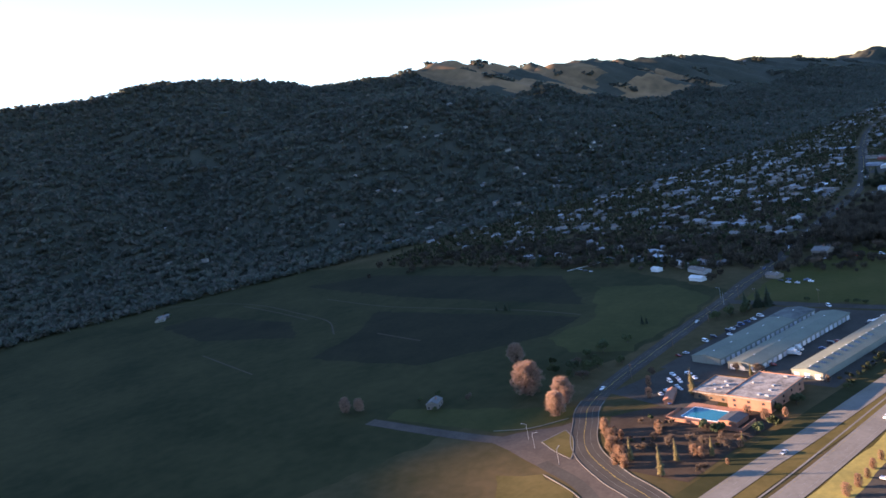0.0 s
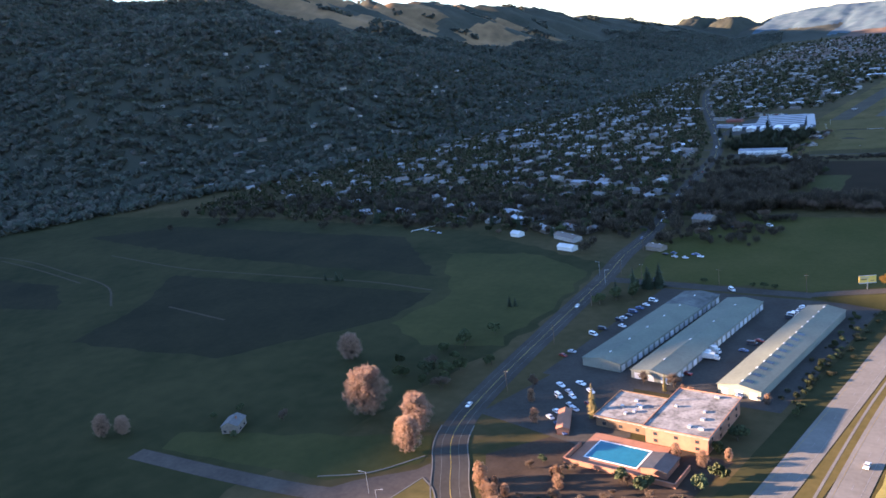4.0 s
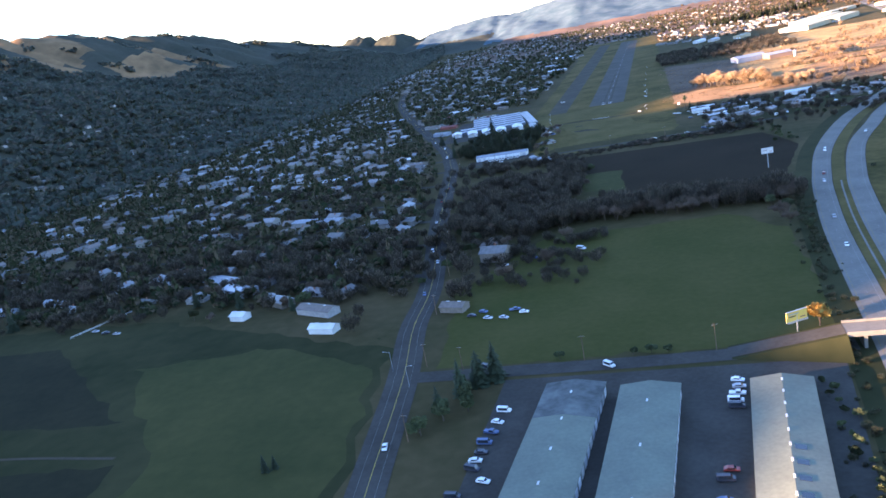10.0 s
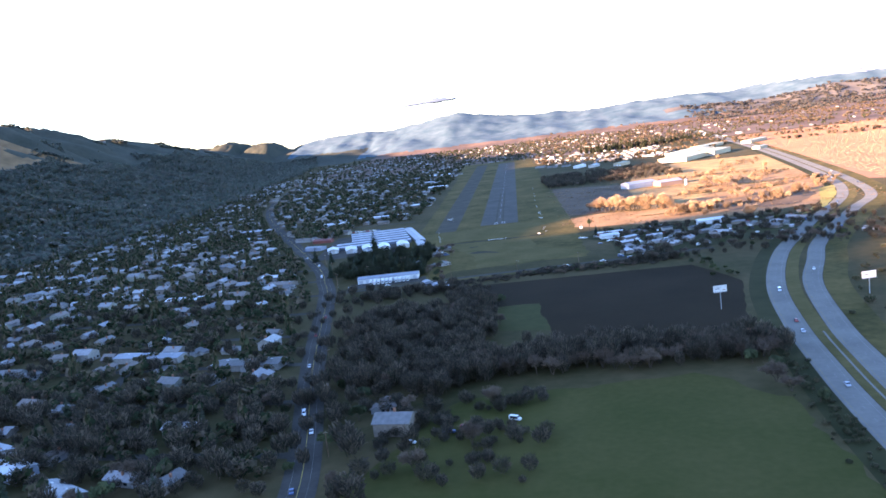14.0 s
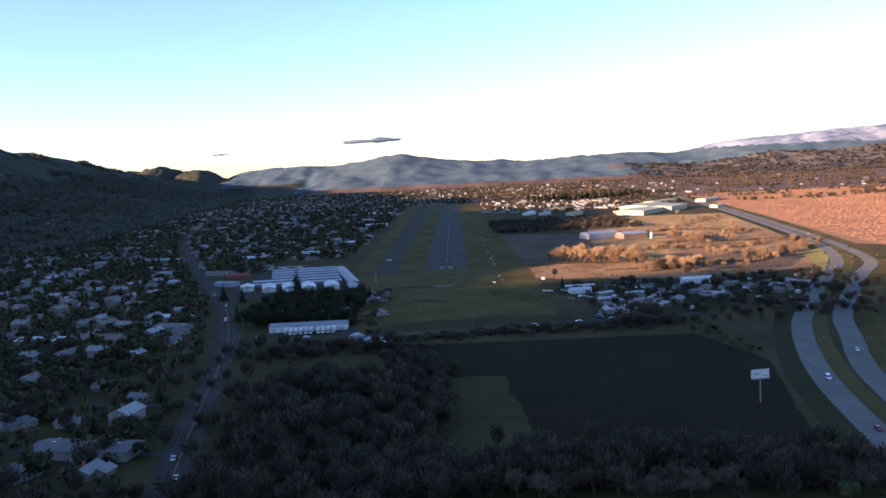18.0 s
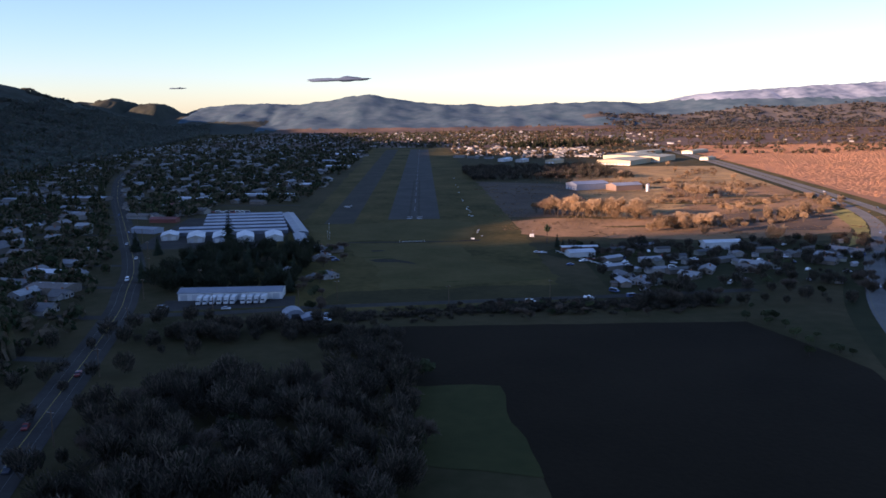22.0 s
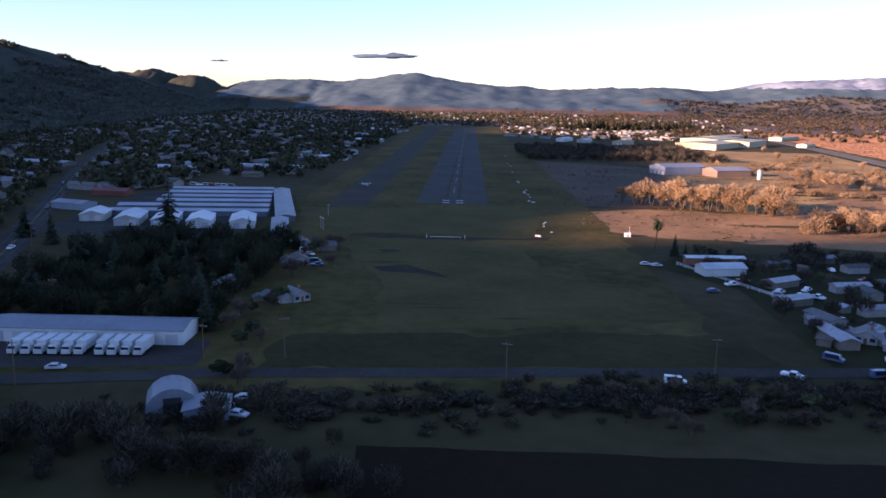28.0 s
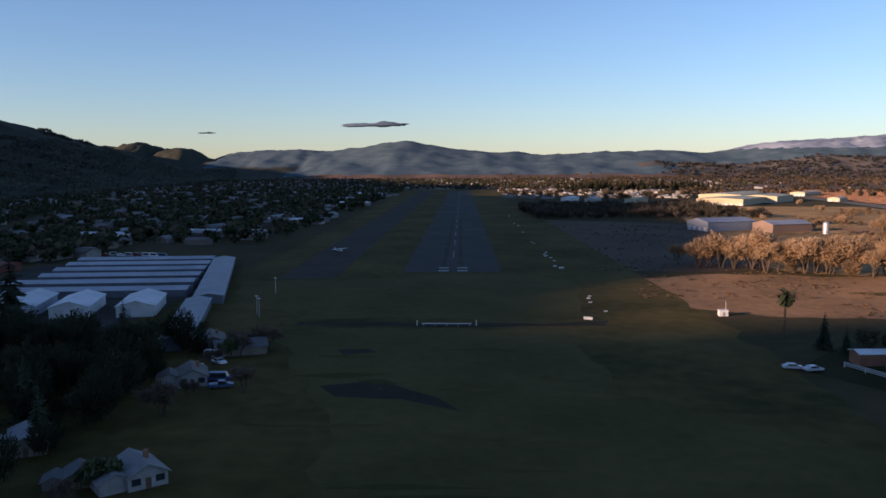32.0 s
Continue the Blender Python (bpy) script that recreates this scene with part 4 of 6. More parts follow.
M["farroof"] = island_palette("far_roofs", [(0.14, 0.14, 0.135), (0.21, 0.21, 0.21), (0.11, 0.098, 0.086), (0.28, 0.28, 0.275), (0.125, 0.112, 0.1), (0.17, 0.15, 0.132)])
M["farwall"] = island_palette("far_walls", [(0.28, 0.26, 0.23), (0.2, 0.165, 0.13), (0.23, 0.23, 0.22), (0.36, 0.34, 0.32), (0.16, 0.135, 0.11)])
M["farcrown"] = island_palette("far_crowns", [(0.043, 0.0586, 0.0274), (0.0684, 0.0782, 0.0391), (0.117, 0.0978, 0.0626), (0.0978, 0.088, 0.0489), (0.0352, 0.0469, 0.0235), (0.167, 0.129, 0.088)], leafy=True)
M["hillcrown"] = island_palette("hill_crowns", [(0.1, 0.118, 0.092), (0.122, 0.136, 0.108), (0.165, 0.15, 0.122), (0.088, 0.104, 0.082), (0.132, 0.13, 0.105)], leafy=True)

hb = walls_with_gables(bmesh.new(), -4.5, 4.5, -7, 7, 2.8, 1.7)
nw = len(hb.faces)
gable(hb, -4.5, 4.5, -7, 7, 2.8, 1.7)
for i, f in enumerate(hb.faces):
    f.material_index = 1 if i >= nw else 0
tpl, mi = template_of(hb)
joined("distant_houses", tpl, [(x, y, ground_z(x, y), radians(a), rng.uniform(0.6, 1.0), rng.uniform(0.6, 1.3), rng.uniform(0.8, 1.1)) for x, y, a in far_houses],
       [M["farwall"], M["farroof"]], "many gabled houses of the town and on the slopes", "houses", mi)

# far larger roofs: shops and workshops of the town
flat = []
for i in range(170):
    y = rng.uniform(200, 2600)
    x = state_x(min(y, 1480)) + rng.uniform(-120, 260)
    if -150 < x < 120 and y < 1420:
        continue
    flat.append((x, y, ground_z(x, y), radians(rng.choice((-18, 72)) + rng.uniform(-3, 3)), rng.uniform(6, 12), rng.uniform(12, 30), rng.uniform(3.5, 6)))
bb, _ = template_of(boxes((-0.5, 0.5, -0.5, 0.5, 0, 0.9), (-0.52, 0.52, -0.52, 0.52, 0.9, 1.0)))
joined("distant_workshops", bb, flat, [M["farwall"], M["farroof"]], "flat-roofed shops and workshops of the town", "buildings", [0] * 6 + [1] * 6)


def crown_template(seed, n, conic, size=0.17, twig=False):
    rg = random.Random(seed)
    bm = bmesh.new()
    for i in range(n):
        k = rg.random()
        if conic:
            r = 0.42 * (1 - k) ** 0.8
            c = Vector((rg.gauss(0, r * 0.6), rg.gauss(0, r * 0.6), 0.06 + 0.94 * k))
            s = 0.07 + 0.14 * (1 - k)
        else:
            d = Vector((rg.gauss(0, 1), rg.gauss(0, 1), rg.gauss(0, 0.8))).normalized() * rg.random() ** 0.35
            c = Vector((d.x * 0.5, d.y * 0.5, 0.58 + d.z * 0.4))
            s = size
        if twig:
            u = Vector((d.x * 0.8 + rg.gauss(0, 0.4), d.y * 0.8 + rg.gauss(0, 0.4), 0.7 + rg.gauss(0, 0.3))).normalized()
            quad(bm, c, u * s * rg.uniform(1.4, 3.0), u.orthogonal().normalized() * s * 0.3)
            continue
        u = Vector((rg.gauss(0, 1), rg.gauss(0, 1), rg.gauss(0, 0.6))).normalized()
        v = u.orthogonal().normalized()
        quad(bm, c, u * s * rg.uniform(0.6, 1.3), v * s)
    return template_of(bm)[0]


def scatter(n, where, hmin, hmax, ratio):
    rows = []
    while len(rows) < n:
        x, y = where()
        h = rng.uniform(hmin, hmax)
        w = h * rng.uniform(*ratio)
        rows.append((x, y, ground_z(x, y) - 0.4, rng.uniform(0, 6.28), w, w, h))
    return rows


lots = {(int(hx // 9), int(hy // 9)) for hx, hy, _ in far_houses + near_houses}


def hillside():
    while True:
        y = rng.uniform(-1500, 3400)
        foot, crest, top = lerp_table(WEST, y)
        x = rng.uniform(crest - 60, foot + 40)
        if y > 450 and x < -1430 and noise.noise(Vector((x / 130, y / 130, 4.0))) < 0.35:
            continue
        cell = int(x // 9), int(y // 9)
        if cell not in lots and (cell[0], cell[1] + 1) not in lots:
            return x, y


def town():
    while True:
        y = rng.uniform(-690, 650) if rng.random() < 0.55 else rng.uniform(650, 2900)
        x = state_x(min(y, 1490)) + (rng.uniform(-620, -14) if y < 1450 else rng.gauss(450, 520))
        if x < -40 or y > 1420:
            cell = int(x // 9), int(y // 9)
            if cell in lots or (cell[0], cell[1] + 1) in lots:
                continue
            return x, y


def apron_town():
    y = rng.uniform(30, 1420)
    return rng.uniform(state_x(y) + 12, -118 if y > 140 else -205), y


joined("airfield_side_trees", crown_template(13, 40, False), scatter(1500, apron_town, 4, 10, (0.8, 1.2)), M["farcrown"], "winter trees between the workshops beside the airfield", "trees")
joined("airfield_side_houses", tpl, [(x, y, 0, radians(rng.choice((72, -18)) + rng.uniform(-4, 4)), rng.uniform(0.7, 1.3), rng.uniform(0.7, 1.6), rng.uniform(0.9, 1.2)) for x, y in (apron_town() for i in range(330))],
       [M["farwall"], M["farroof"]], "small houses and shops beside the airfield", "houses", mi)
joined("wooded_slopes", crown_template(1, 15, False, 0.23), scatter(34000, hillside, 7, 14, (0.85, 1.35)), M["hillcrown"], "dense dark woods covering the western hills", "woods")
joined("conifer_slopes", crown_template(2, 18, True), scatter(3600, hillside, 11, 20, (0.35, 0.5)), M["hillcrown"], "dark conifers among the hill woods", "woods")
joined("town_trees", crown_template(3, 36, False, 0.145), scatter(10200, town, 3.5, 9.5, (0.75, 1.15)), M["farcrown"], "mixed winter trees between the houses of the town", "trees")
joined("town_conifers", crown_template(4, 40, True), scatter(900, town, 10, 19, (0.34, 0.48)), M["farcrown"], "dark conifers between the houses of the town", "trees")


M["valleycrown"] = island_palette("tan_valley_crowns", [(0.2, 0.14, 0.09), (0.12, 0.09, 0.06), (0.06, 0.06, 0.035), (0.24, 0.16, 0.1), (0.09, 0.075, 0.05)], leafy=True)


def east():
    while True:
        x, y = rng.uniform(80, 2300), rng.uniform(850, 3300)
        if noise.noise(Vector((x / 300, y / 120, 8.0))) > 0.05:
            return x, y


joined("valley_trees", crown_template(5, 30, False), scatter(2600, east, 5, 11, (0.8, 1.3)), M["valleycrown"], "rows and clumps of bare trees on the valley floor", "trees")


# low sun put into the colour: lit counterpart of the winter woods
M["litwoods"] = island_palette("sunlit_tan_woods", [(0.27, 0.18, 0.105), (0.21, 0.145, 0.088), (0.16, 0.12, 0.075), (0.33, 0.215, 0.12)], leafy=True)


def shrubs():
    while True:
        x, y = rng.uniform(70, 420), rng.uniform(-120, 330)
        if noise.noise(Vector((x / 40, y / 25, 3.0))) > 0.1:
            return x, y


joined("dry_brush", crown_template(6, 24, False), scatter(5200, shrubs, 0.3, 1.1, (1.0, 2.2)), M["litwoods"], "dry brush on the sunlit rough ground", "brush")
vines = []
for r in range(178):
    for k in range(126):
        x, y = 450 + r * 8.0 + rng.uniform(-0.6, 0.6), -130 + k * 12.0 + rng.uniform(-4, 4)
        if x > 462 + 0.125 * y and x > 520 - y * 1.6 and y > -60 - (x - 560) * 0.22:
            vines.append((x, y, 0.0, rng.uniform(-0.15, 0.15), 0.9, rng.uniform(6, 10), rng.uniform(0.5, 0.9)))
joined("vines", crown_template(15, 8, False, 0.3), vines, M["vine"], "rows of pruned reddish vines", "vineyard")


M["darkwoods"] = island_palette("dark_evergreen_woods", [(0.03, 0.036, 0.02), (0.045, 0.05, 0.028), (0.06, 0.055, 0.038), (0.035, 0.042, 0.024)], leafy=True)


def far_firs():
    k = rng.random()
    return 230 + 340 * k + rng.gauss(0, 16), 1390 + 90 * k + rng.gauss(0, 24)


joined("far_conifers", crown_template(18, 40, True), scatter(150, far_firs, 12, 23, (0.34, 0.48)), M["darkwoods"], "belt of dark conifers beyond the works", "trees")
# crown tones greyed and lightened for haze over the foothills
M["midcrown"] = island_palette("hazed_foothill_crowns", [(0.075, 0.076, 0.07), (0.1, 0.09, 0.078), (0.135, 0.11, 0.09), (0.065, 0.068, 0.062)], leafy=True)


def foothills():
    while True:
        x, y = rng.uniform(950, 2600), rng.uniform(2950, 3660)
        if noise.noise(Vector((x / 160, y / 90, 6.0))) > -0.2:
            return x, y


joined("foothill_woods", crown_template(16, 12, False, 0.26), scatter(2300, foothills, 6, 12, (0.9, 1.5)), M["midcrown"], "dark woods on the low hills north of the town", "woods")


# ---- large buildings ----
def shed(corner, ang, wx, ly, eave, ridge, walls, roof, label, group="", name="storage_building", doors=(), caps=0, lights=0, z=0.0):
    """A long gabled building from its near left corner; doors: the sides (0 left, 1 right, 2 near end) that have roller doors."""
    top = new(name)
    rise = ridge - eave
    part("wall", walls_with_gables(bmesh.new(), 0, wx, 0, ly, eave, rise), walls, top)
    roof_ob = part("roof", gable(bmesh.new(), 0, wx, 0, ly, eave, rise, 0.4), roof, top)
    for side in doors:
        n = int((wx if side == 2 else ly) / 5.5)
        for i in range(n):
            if side == 2:
                a = (i + 0.5) * wx / n
                part("roller_door", boxes((a - 1.6, a + 1.6, -0.09, -0.01, 0, min(3, eave - 0.4))), M["shedroof"], top)
            else:
                a = (i + 0.5) * ly / n
                x0, x1 = (-0.09, -0.01) if side == 0 else (wx + 0.01, wx + 0.09)
                part("roller_door", boxes((x0, x1, a - 1.7, a + 1.7, 0, min(3, eave - 0.4))), M["shedroof"], top)
    for i in range(caps):
        y = (i + 0.5) * ly / caps
        part("ridge_vent", boxes((wx / 2 - 0.3, wx / 2 + 0.3, y - 0.9, y + 0.9, ridge + 0.1, ridge + 0.26)), M["white"], roof_ob)
    for i in range(lights):
        y = 4 + i * (ly * 0.62) / max(1, lights)
        k = rise / (wx / 2)
        b = bmesh.new()
        x0, x1 = wx * 0.56, wx * 0.72
        zz = [ridge + 0.22 - (x - wx / 2) * k for x in (x0, x1)]
        bm_v = [b.verts.new(c) for c in ((x0, y, zz[0]), (x1, y, zz[1]), (x1, y + 2.6, zz[1]), (x0, y + 2.6, zz[0]))]
        b.faces.new(bm_v)
        r = bmesh.ops.extrude_face_region(b, geom=b.faces[:])
        for v in [q for q in r["geom"] if isinstance(q, bmesh.types.BMVert)]:
            v.co.z += 0.04
        part("skylight", b, M["glass"], roof_ob)
    top.matrix_basis = pose(corner[0], corner[1], z, rz=ang)
    return tagged(top, label, "building", group)


field("yard", [(-4, -955), (108, -955), (122, -812), (0, -812)], M["asphalt"], 0.09, "dark asphalt yard between the storage rows", category="yard")
shed((10, -939), -4.6, 21, 113, 4.2, 5.6, M["palewall"], M["pale"], "long low storage building with a pale metal roof", "storage rows", doors=(1,), caps=6)
shed((38, -944), -4.0, 20, 113, 4.2, 5.6, M["palewall"], M["pale"], "long low storage building with a pale metal roof and roller doors", "storage rows", doors=(1, 2), caps=4)
shed((79, -945), -5.0, 19, 113, 4.2, 5.8, M["palewall"], M["pale"], "long storage building with skylights along its pale metal roof", "storage rows", doors=(0, 2), caps=14, lights=9)

stain = part("weathered_roof", gable(bmesh.new(), 0, 21, 88, 113, 4.2, 1.4, 0.42, 0.22), M["roofstain"])
stain.matrix_basis = pose(10, -939, 0, rz=-4.6)
tagged(stain, "darker weathered end of a pale metal roof", "roof section", kind="structure")
put_house(-106, -1064, 30, 3, 0.8)
put_house(-786, -982, 10, 1, 1.0)
put_house(-770, -990, 60, 0, 1.0)
def flat_block(name, x0, x1, y0, y1, h, wall, roof, label, units, ang=0.0, at=(0, 0)):
    top = new(name)
    part("wall", boxes((x0, x1, y0, y1, 0, h)), wall, top)
    r = part("roof", boxes((x0 - 0.8, x1 + 0.8, y0 - 0.8, y1 + 0.8, h, h + 0.5)), roof, top)
    part("parapet", boxes((x0 - 0.8, x1 + 0.8, y0 - 0.8, y0 - 0.5, h + 0.5, h + 0.9), (x0 - 0.8, x1 + 0.8, y1 + 0.5, y1 + 0.8, h + 0.5, h + 0.9),
                          (x0 - 0.8, x0 - 0.5, y0 - 0.5, y1 + 0.5, h + 0.5, h + 0.9), (x1 + 0.5, x1 + 0.8, y0 - 0.5, y1 + 0.5, h + 0.5, h + 0.9)), wall, r)
    rg = random.Random(len(label) + int(x1))
    for i in range(units):
        x, y = rg.uniform(x0 + 2, x1 - 3), rg.uniform(y0 + 2, y1 - 3)
        part("roof_unit", boxes((x, x + rg.uniform(1, 2.2), y, y + rg.uniform(1, 2.2), h + 0.5, h + rg.uniform(1.1, 1.7))), M["steel"], r)
    n = max(2, int((x1 - x0) / 6.5))
    for i in range(n):
        x = x0 + (i + 0.5) * (x1 - x0) / n
        for z in ([1.0] if h < 5 else [1.0, h / 2 + 0.6]):
            part("window", boxes((x - 0.8, x + 0.8, y0 - 0.06, y0 + 0.02, z, z + 1.3)), M["glass"], top)
    n = max(2, int((y1 - y0) / 9))
    for i in range(n):
        y = y0 + (i + 0.5) * (y1 - y0) / n
        for z in ([1.0] if h < 5 else [1.0, h / 2 + 0.6]):
            part("window", boxes((x1 - 0.02, x1 + 0.06, y - 0.8, y + 0.8, z, z + 1.3)), M["glass"], top)
    top.matrix_basis = pose(at[0], at[1], 0, rz=ang)
    return tagged(top, label, "building")


field("parking_lot", [(163, -1130), (160, -1000), (163, -925), (300, -915), (300, -1130)], M["asphalt"], 0.1, "dark asphalt car park east of the highway", category="parking lot", rough=1)
field("verge", [(145, -1130), (149, -1040), (154, -950), (158, -915), (164, -915), (161, -1000), (164, -1130)], M["goldgreen"], 0.13, "sunlit yellow-green bank beside the highway", rough=1.5)
flat_block("roadside_building", 0, 34, 0, 16, 5.0, M["cream"], M["motelroof"], "low cream-walled building beside the car park in the sun", 4, 4, (186, -1010))
flat_block("roadside_building", 0, 20, 0, 14, 4.2, M["brick"], M["motelroof"], "low terracotta building beside the car park", 2, 4, (178, -1052))

# motel with its pool court
field("parking_lot", [(-8, -1004), (45, -1012), (62, -998), (44, -955), (2, -948)], M["asphalt"], 0.07, "asphalt parking lot beside the motel", category="parking lot")
M["court"] = material("bare_brown_court", (0.06, 0.044, 0.032), (0.036, 0.027, 0.02), 0.08, 0.95, fine=0.6, space="World")
field("court", [(16, -1034), (34, -1062), (66, -1086), (97, -1084), (99, -1030), (104, -1000), (40, -1000)], M["court"], 0.06, "bare brown ground south of the motel", category="ground")


# timber brown on the low wing stands in for shade on its walls
flat_block("motel_wing", 45, 67, -994, -969, 4.2, M["timber"], M["motelroof"], "low motel wing with dark timber walls and a white flat roof", 6)
flat_block("motel_wing", 69, 94, -999, -962, 6.6, M["brick"], M["motelroof"], "motel wing with terracotta end wall and a ribbed white flat roof", 6)
deck = new("swimming_pool")
part("deck", boxes((48, 80, -1024, -1000, 0, 0.35)), M["brick"], deck)
part("water", boxes((53, 74, -1019.5, -1006, 0.35, 0.42)), M["pool"], deck, "bright turquoise water")
part("coping", boxes((52.4, 53, -1020, -1005.4, 0.35, 0.5), (74, 74.6, -1020, -1005.4, 0.35, 0.5), (53, 74, -1020, -1019.5, 0.35, 0.5), (53, 74, -1006, -1005.4, 0.35, 0.5)), M["white"], deck)
part("garden_wall", boxes((47, 92, -1026.5, -1026, 0, 2.0), (47, 47.5, -1026, -1012, 0, 2.0), (91.5, 92, -1026, -1012, 0, 2.0)), M["brick"], deck, "terracotta garden wall")
tagged(deck, "turquoise swimming pool inside a terracotta garden wall", "pool")
shed((77, -1022), 0, 10, 12, 2.8, 3.6, M["brick"], M["dark"], "small pool house with a dark low roof", name="pool_house")
shed((34, -1008), 25, 5, 18, 2.8, 3.6, M["brick"], M["brick"], "low terracotta outbuilding beside the parking lot", name="outbuilding")

# farm buildings and cottages on the far side of the meadow
for (x, y, w, l, a, wl, rf, e) in ((-100, -746, 7, 15, 78, "white", "white", 3), (-214, -652, 14, 26, 60, "housewall", "greyroof", 4), (-190, -672, 12, 24, 60, "shedwall", "shedroof", 4), (-150, -700, 9, 26, 55, "housewall", "houseroof", 3.5),
                                   (-112, -722, 9, 26, 65, "housewall", "houseroof", 3.5), (-168, -714, 7, 10, 75, "white", "white", 3), (-385, -655, 8, 30, 80, "shedwall", "shedroof", 3), (-345, -650, 7, 24, 70, "shedwall", "shedroof", 3), (-35, -733, 8, 13, 75, "housewall", "houseroof", 3)):
    shed((x, y), a, w, l, e, e + 1.6, M[wl], M[rf], "pale metal-roofed farm shed at the meadow's edge", "farm sheds", "farm_shed", caps=2)
for x, y, a, k, s in ((-283, -623, 10, 3, 1.0), (-270, -626, 95, 2, 0.8), (-33, -648, 80, 3, 1.2), (-41, -619, 10, 0, 0.9), (-63, -156, 20, 0, 0.85), (-53, -164, 110, 1, 0.8), (-56, -193, 20, 2, 0.9), (-70, -236, 25, 0, 0.8), (-45, -250, 40, 2, 0.85), (-54, -251, 20, 2, 0.6)):
    put_house(x, y, a, k, s)

# truck depot
shed((-116, -290), -89, 13, 52, 3.9, 5.3, M["white"], M["greyroof"], "long depot with a pale blue-grey metal roof behind parked trucks", name="truck_depot", doors=(1,))
field("yard", [(-122, -325), (-55, -318), (-58, -296), (-122, -302)], M["asphalt"], 0.09, "asphalt yard of the truck depot", category="yard")


def box_truck():
    top = new("box_truck")
    part("cargo_box", boxes((-1.2, 1.2, -2.0, 4.5, 1.0, 3.5)), M["white"], top)
    cab = boxes((-1.1, 1.1, -4.2, -2.2, 0.6, 1.6))
    v = [cab.verts.new(c) for c in ((-1.1, -4.0, 1.6), (1.1, -4.0, 1.6), (1.0, -3.5, 2.6), (-1.0, -3.5, 2.6), (-1.1, -2.2, 1.6), (1.1, -2.2, 1.6), (1.0, -2.2, 2.6), (-1.0, -2.2, 2.6))]
    for f in ((0, 1, 2, 3), (1, 5, 6, 2), (5, 4, 7, 6), (4, 0, 3, 7), (3, 2, 6, 7)):
        cab.faces.new([v[i] for i in f])
    c = part("cab", cab, M["white"], top)
    part("windscreen", boxes((-0.9, 0.9, -4.0, -3.9, 1.75, 2.4)), M["glass"], c)
    part("chassis", boxes((-0.9, 0.9, -4.0, 4.4, 0.55, 1.0)), M["dark"], top)
    for x in (-1.1, 1.1):
        for y in (-3.2, 2.6):
            part("wheel", tube(bmesh.new(), (x - 0.13, y, 0.45), (x + 0.13, y, 0.45), 0.45, 0.45, 12), M["rubber"], top)
    return tagged(top, "white box truck parked in the depot's row", "truck", "row of box trucks")


truck = box_truck()
truck.matrix_basis = pose(-103, -310, 0, rz=2)
for i in range(1, 10):
    copy_thing(truck, pose(-103 + i * 3.3 + (1.6 if i > 5 else 0), -310 + i * 0.2, 0, rz=rng.uniform(0, 5)))

# storage yard by the airfield
field("yard", [(-196, -140), (-84, -146), (-92, -90), (-112, 30), (-205, 30)], M["asphalt"], 0.05, "dark asphalt of the storage yard", category="yard")
for x, y, l in ((-188, -103, 20), (-165, -115, 28), (-146, -116, 28), (-128, -117, 27), (-107, -115, 27)):
    shed((x, y), 13, 12, l, 3.6, 5.4, M["shedwall"], M["shedroofpale"], "white storage shed with a low gabled roof", "white storage sheds", "storage_shed", doors=(2,))
for i in range(6):
    y = -72 + i * 21
    shed((-99 - i * 4.5, y), 90 + 6, 9, 84 if i < 2 else 66, 2.8, 3.7, M["slate"], M["rowroof"], "long low row of storage units with a white roof", "low storage rows", "storage_row")
shed((-208, 0), 83, 10, 24, 3.2, 4.6, M["redwall"], M["redroof"], "low building with a dull red roof behind the storage yard", name="workshop")
shed((-244, 109), 80, 12, 26, 3.4, 5.0, M["housewall"], M["redroof"], "low building with a dull red roof beside the road", name="workshop")
shed((-219, 165), 78, 14, 42, 4.2, 5.2, M["shedwall"], M["shedroofpale"], "long flat workshop with a white metal roof", "airfield workshops", "workshop", caps=4)
shed((-139, 205), 82, 10, 76, 3.4, 4.2, M["slate"], M["shedroofpale"], "long low workshop with a white metal roof and dark bays", "airfield workshops", "workshop", caps=5)
shed((-205, -66), 70, 12, 22, 3.6, 4.8, M["barnwall"], M["greyroof"], "grey-roofed workshop at the storage yard", "airfield workshops", "workshop")
shed((-75, -163), 13, 8, 70, 3, 3.8, M["slate"], M["greyroof"], "long low metal-roofed shed beside the airfield", name="long_shed")
shed((-90, -90), 14, 10, 128, 3.0, 3.9, M["slate"], M["greyroof"], "long low metal-roofed shed beside the airfield", name="long_shed")
for x, y, a, w, l in ((-160, 490, 80, 14, 34), (-120, 690, 80, 14, 40), (-140, 1080, 65, 40, 70), (-345, 190, 75, 18, 50), (-180, -286, 75, 14, 24), (-196, -244, 75, 10, 26), (-116, -540, 80, 14, 42), (-190, -505, 75, 12, 50), (-250, -315, 80, 14, 36), (-130, 330, 80, 18, 50), (-150, 860, 80, 24, 60)):
    shed((x, y), a, w, l, 3.6, 4.8, M["housewall"], rng.choice((M["greyroof"], M["houseroof"], M["shedroofpale"])), "metal-roofed workshop or hangar near the airfield", "airfield workshops", "workshop", caps=3)

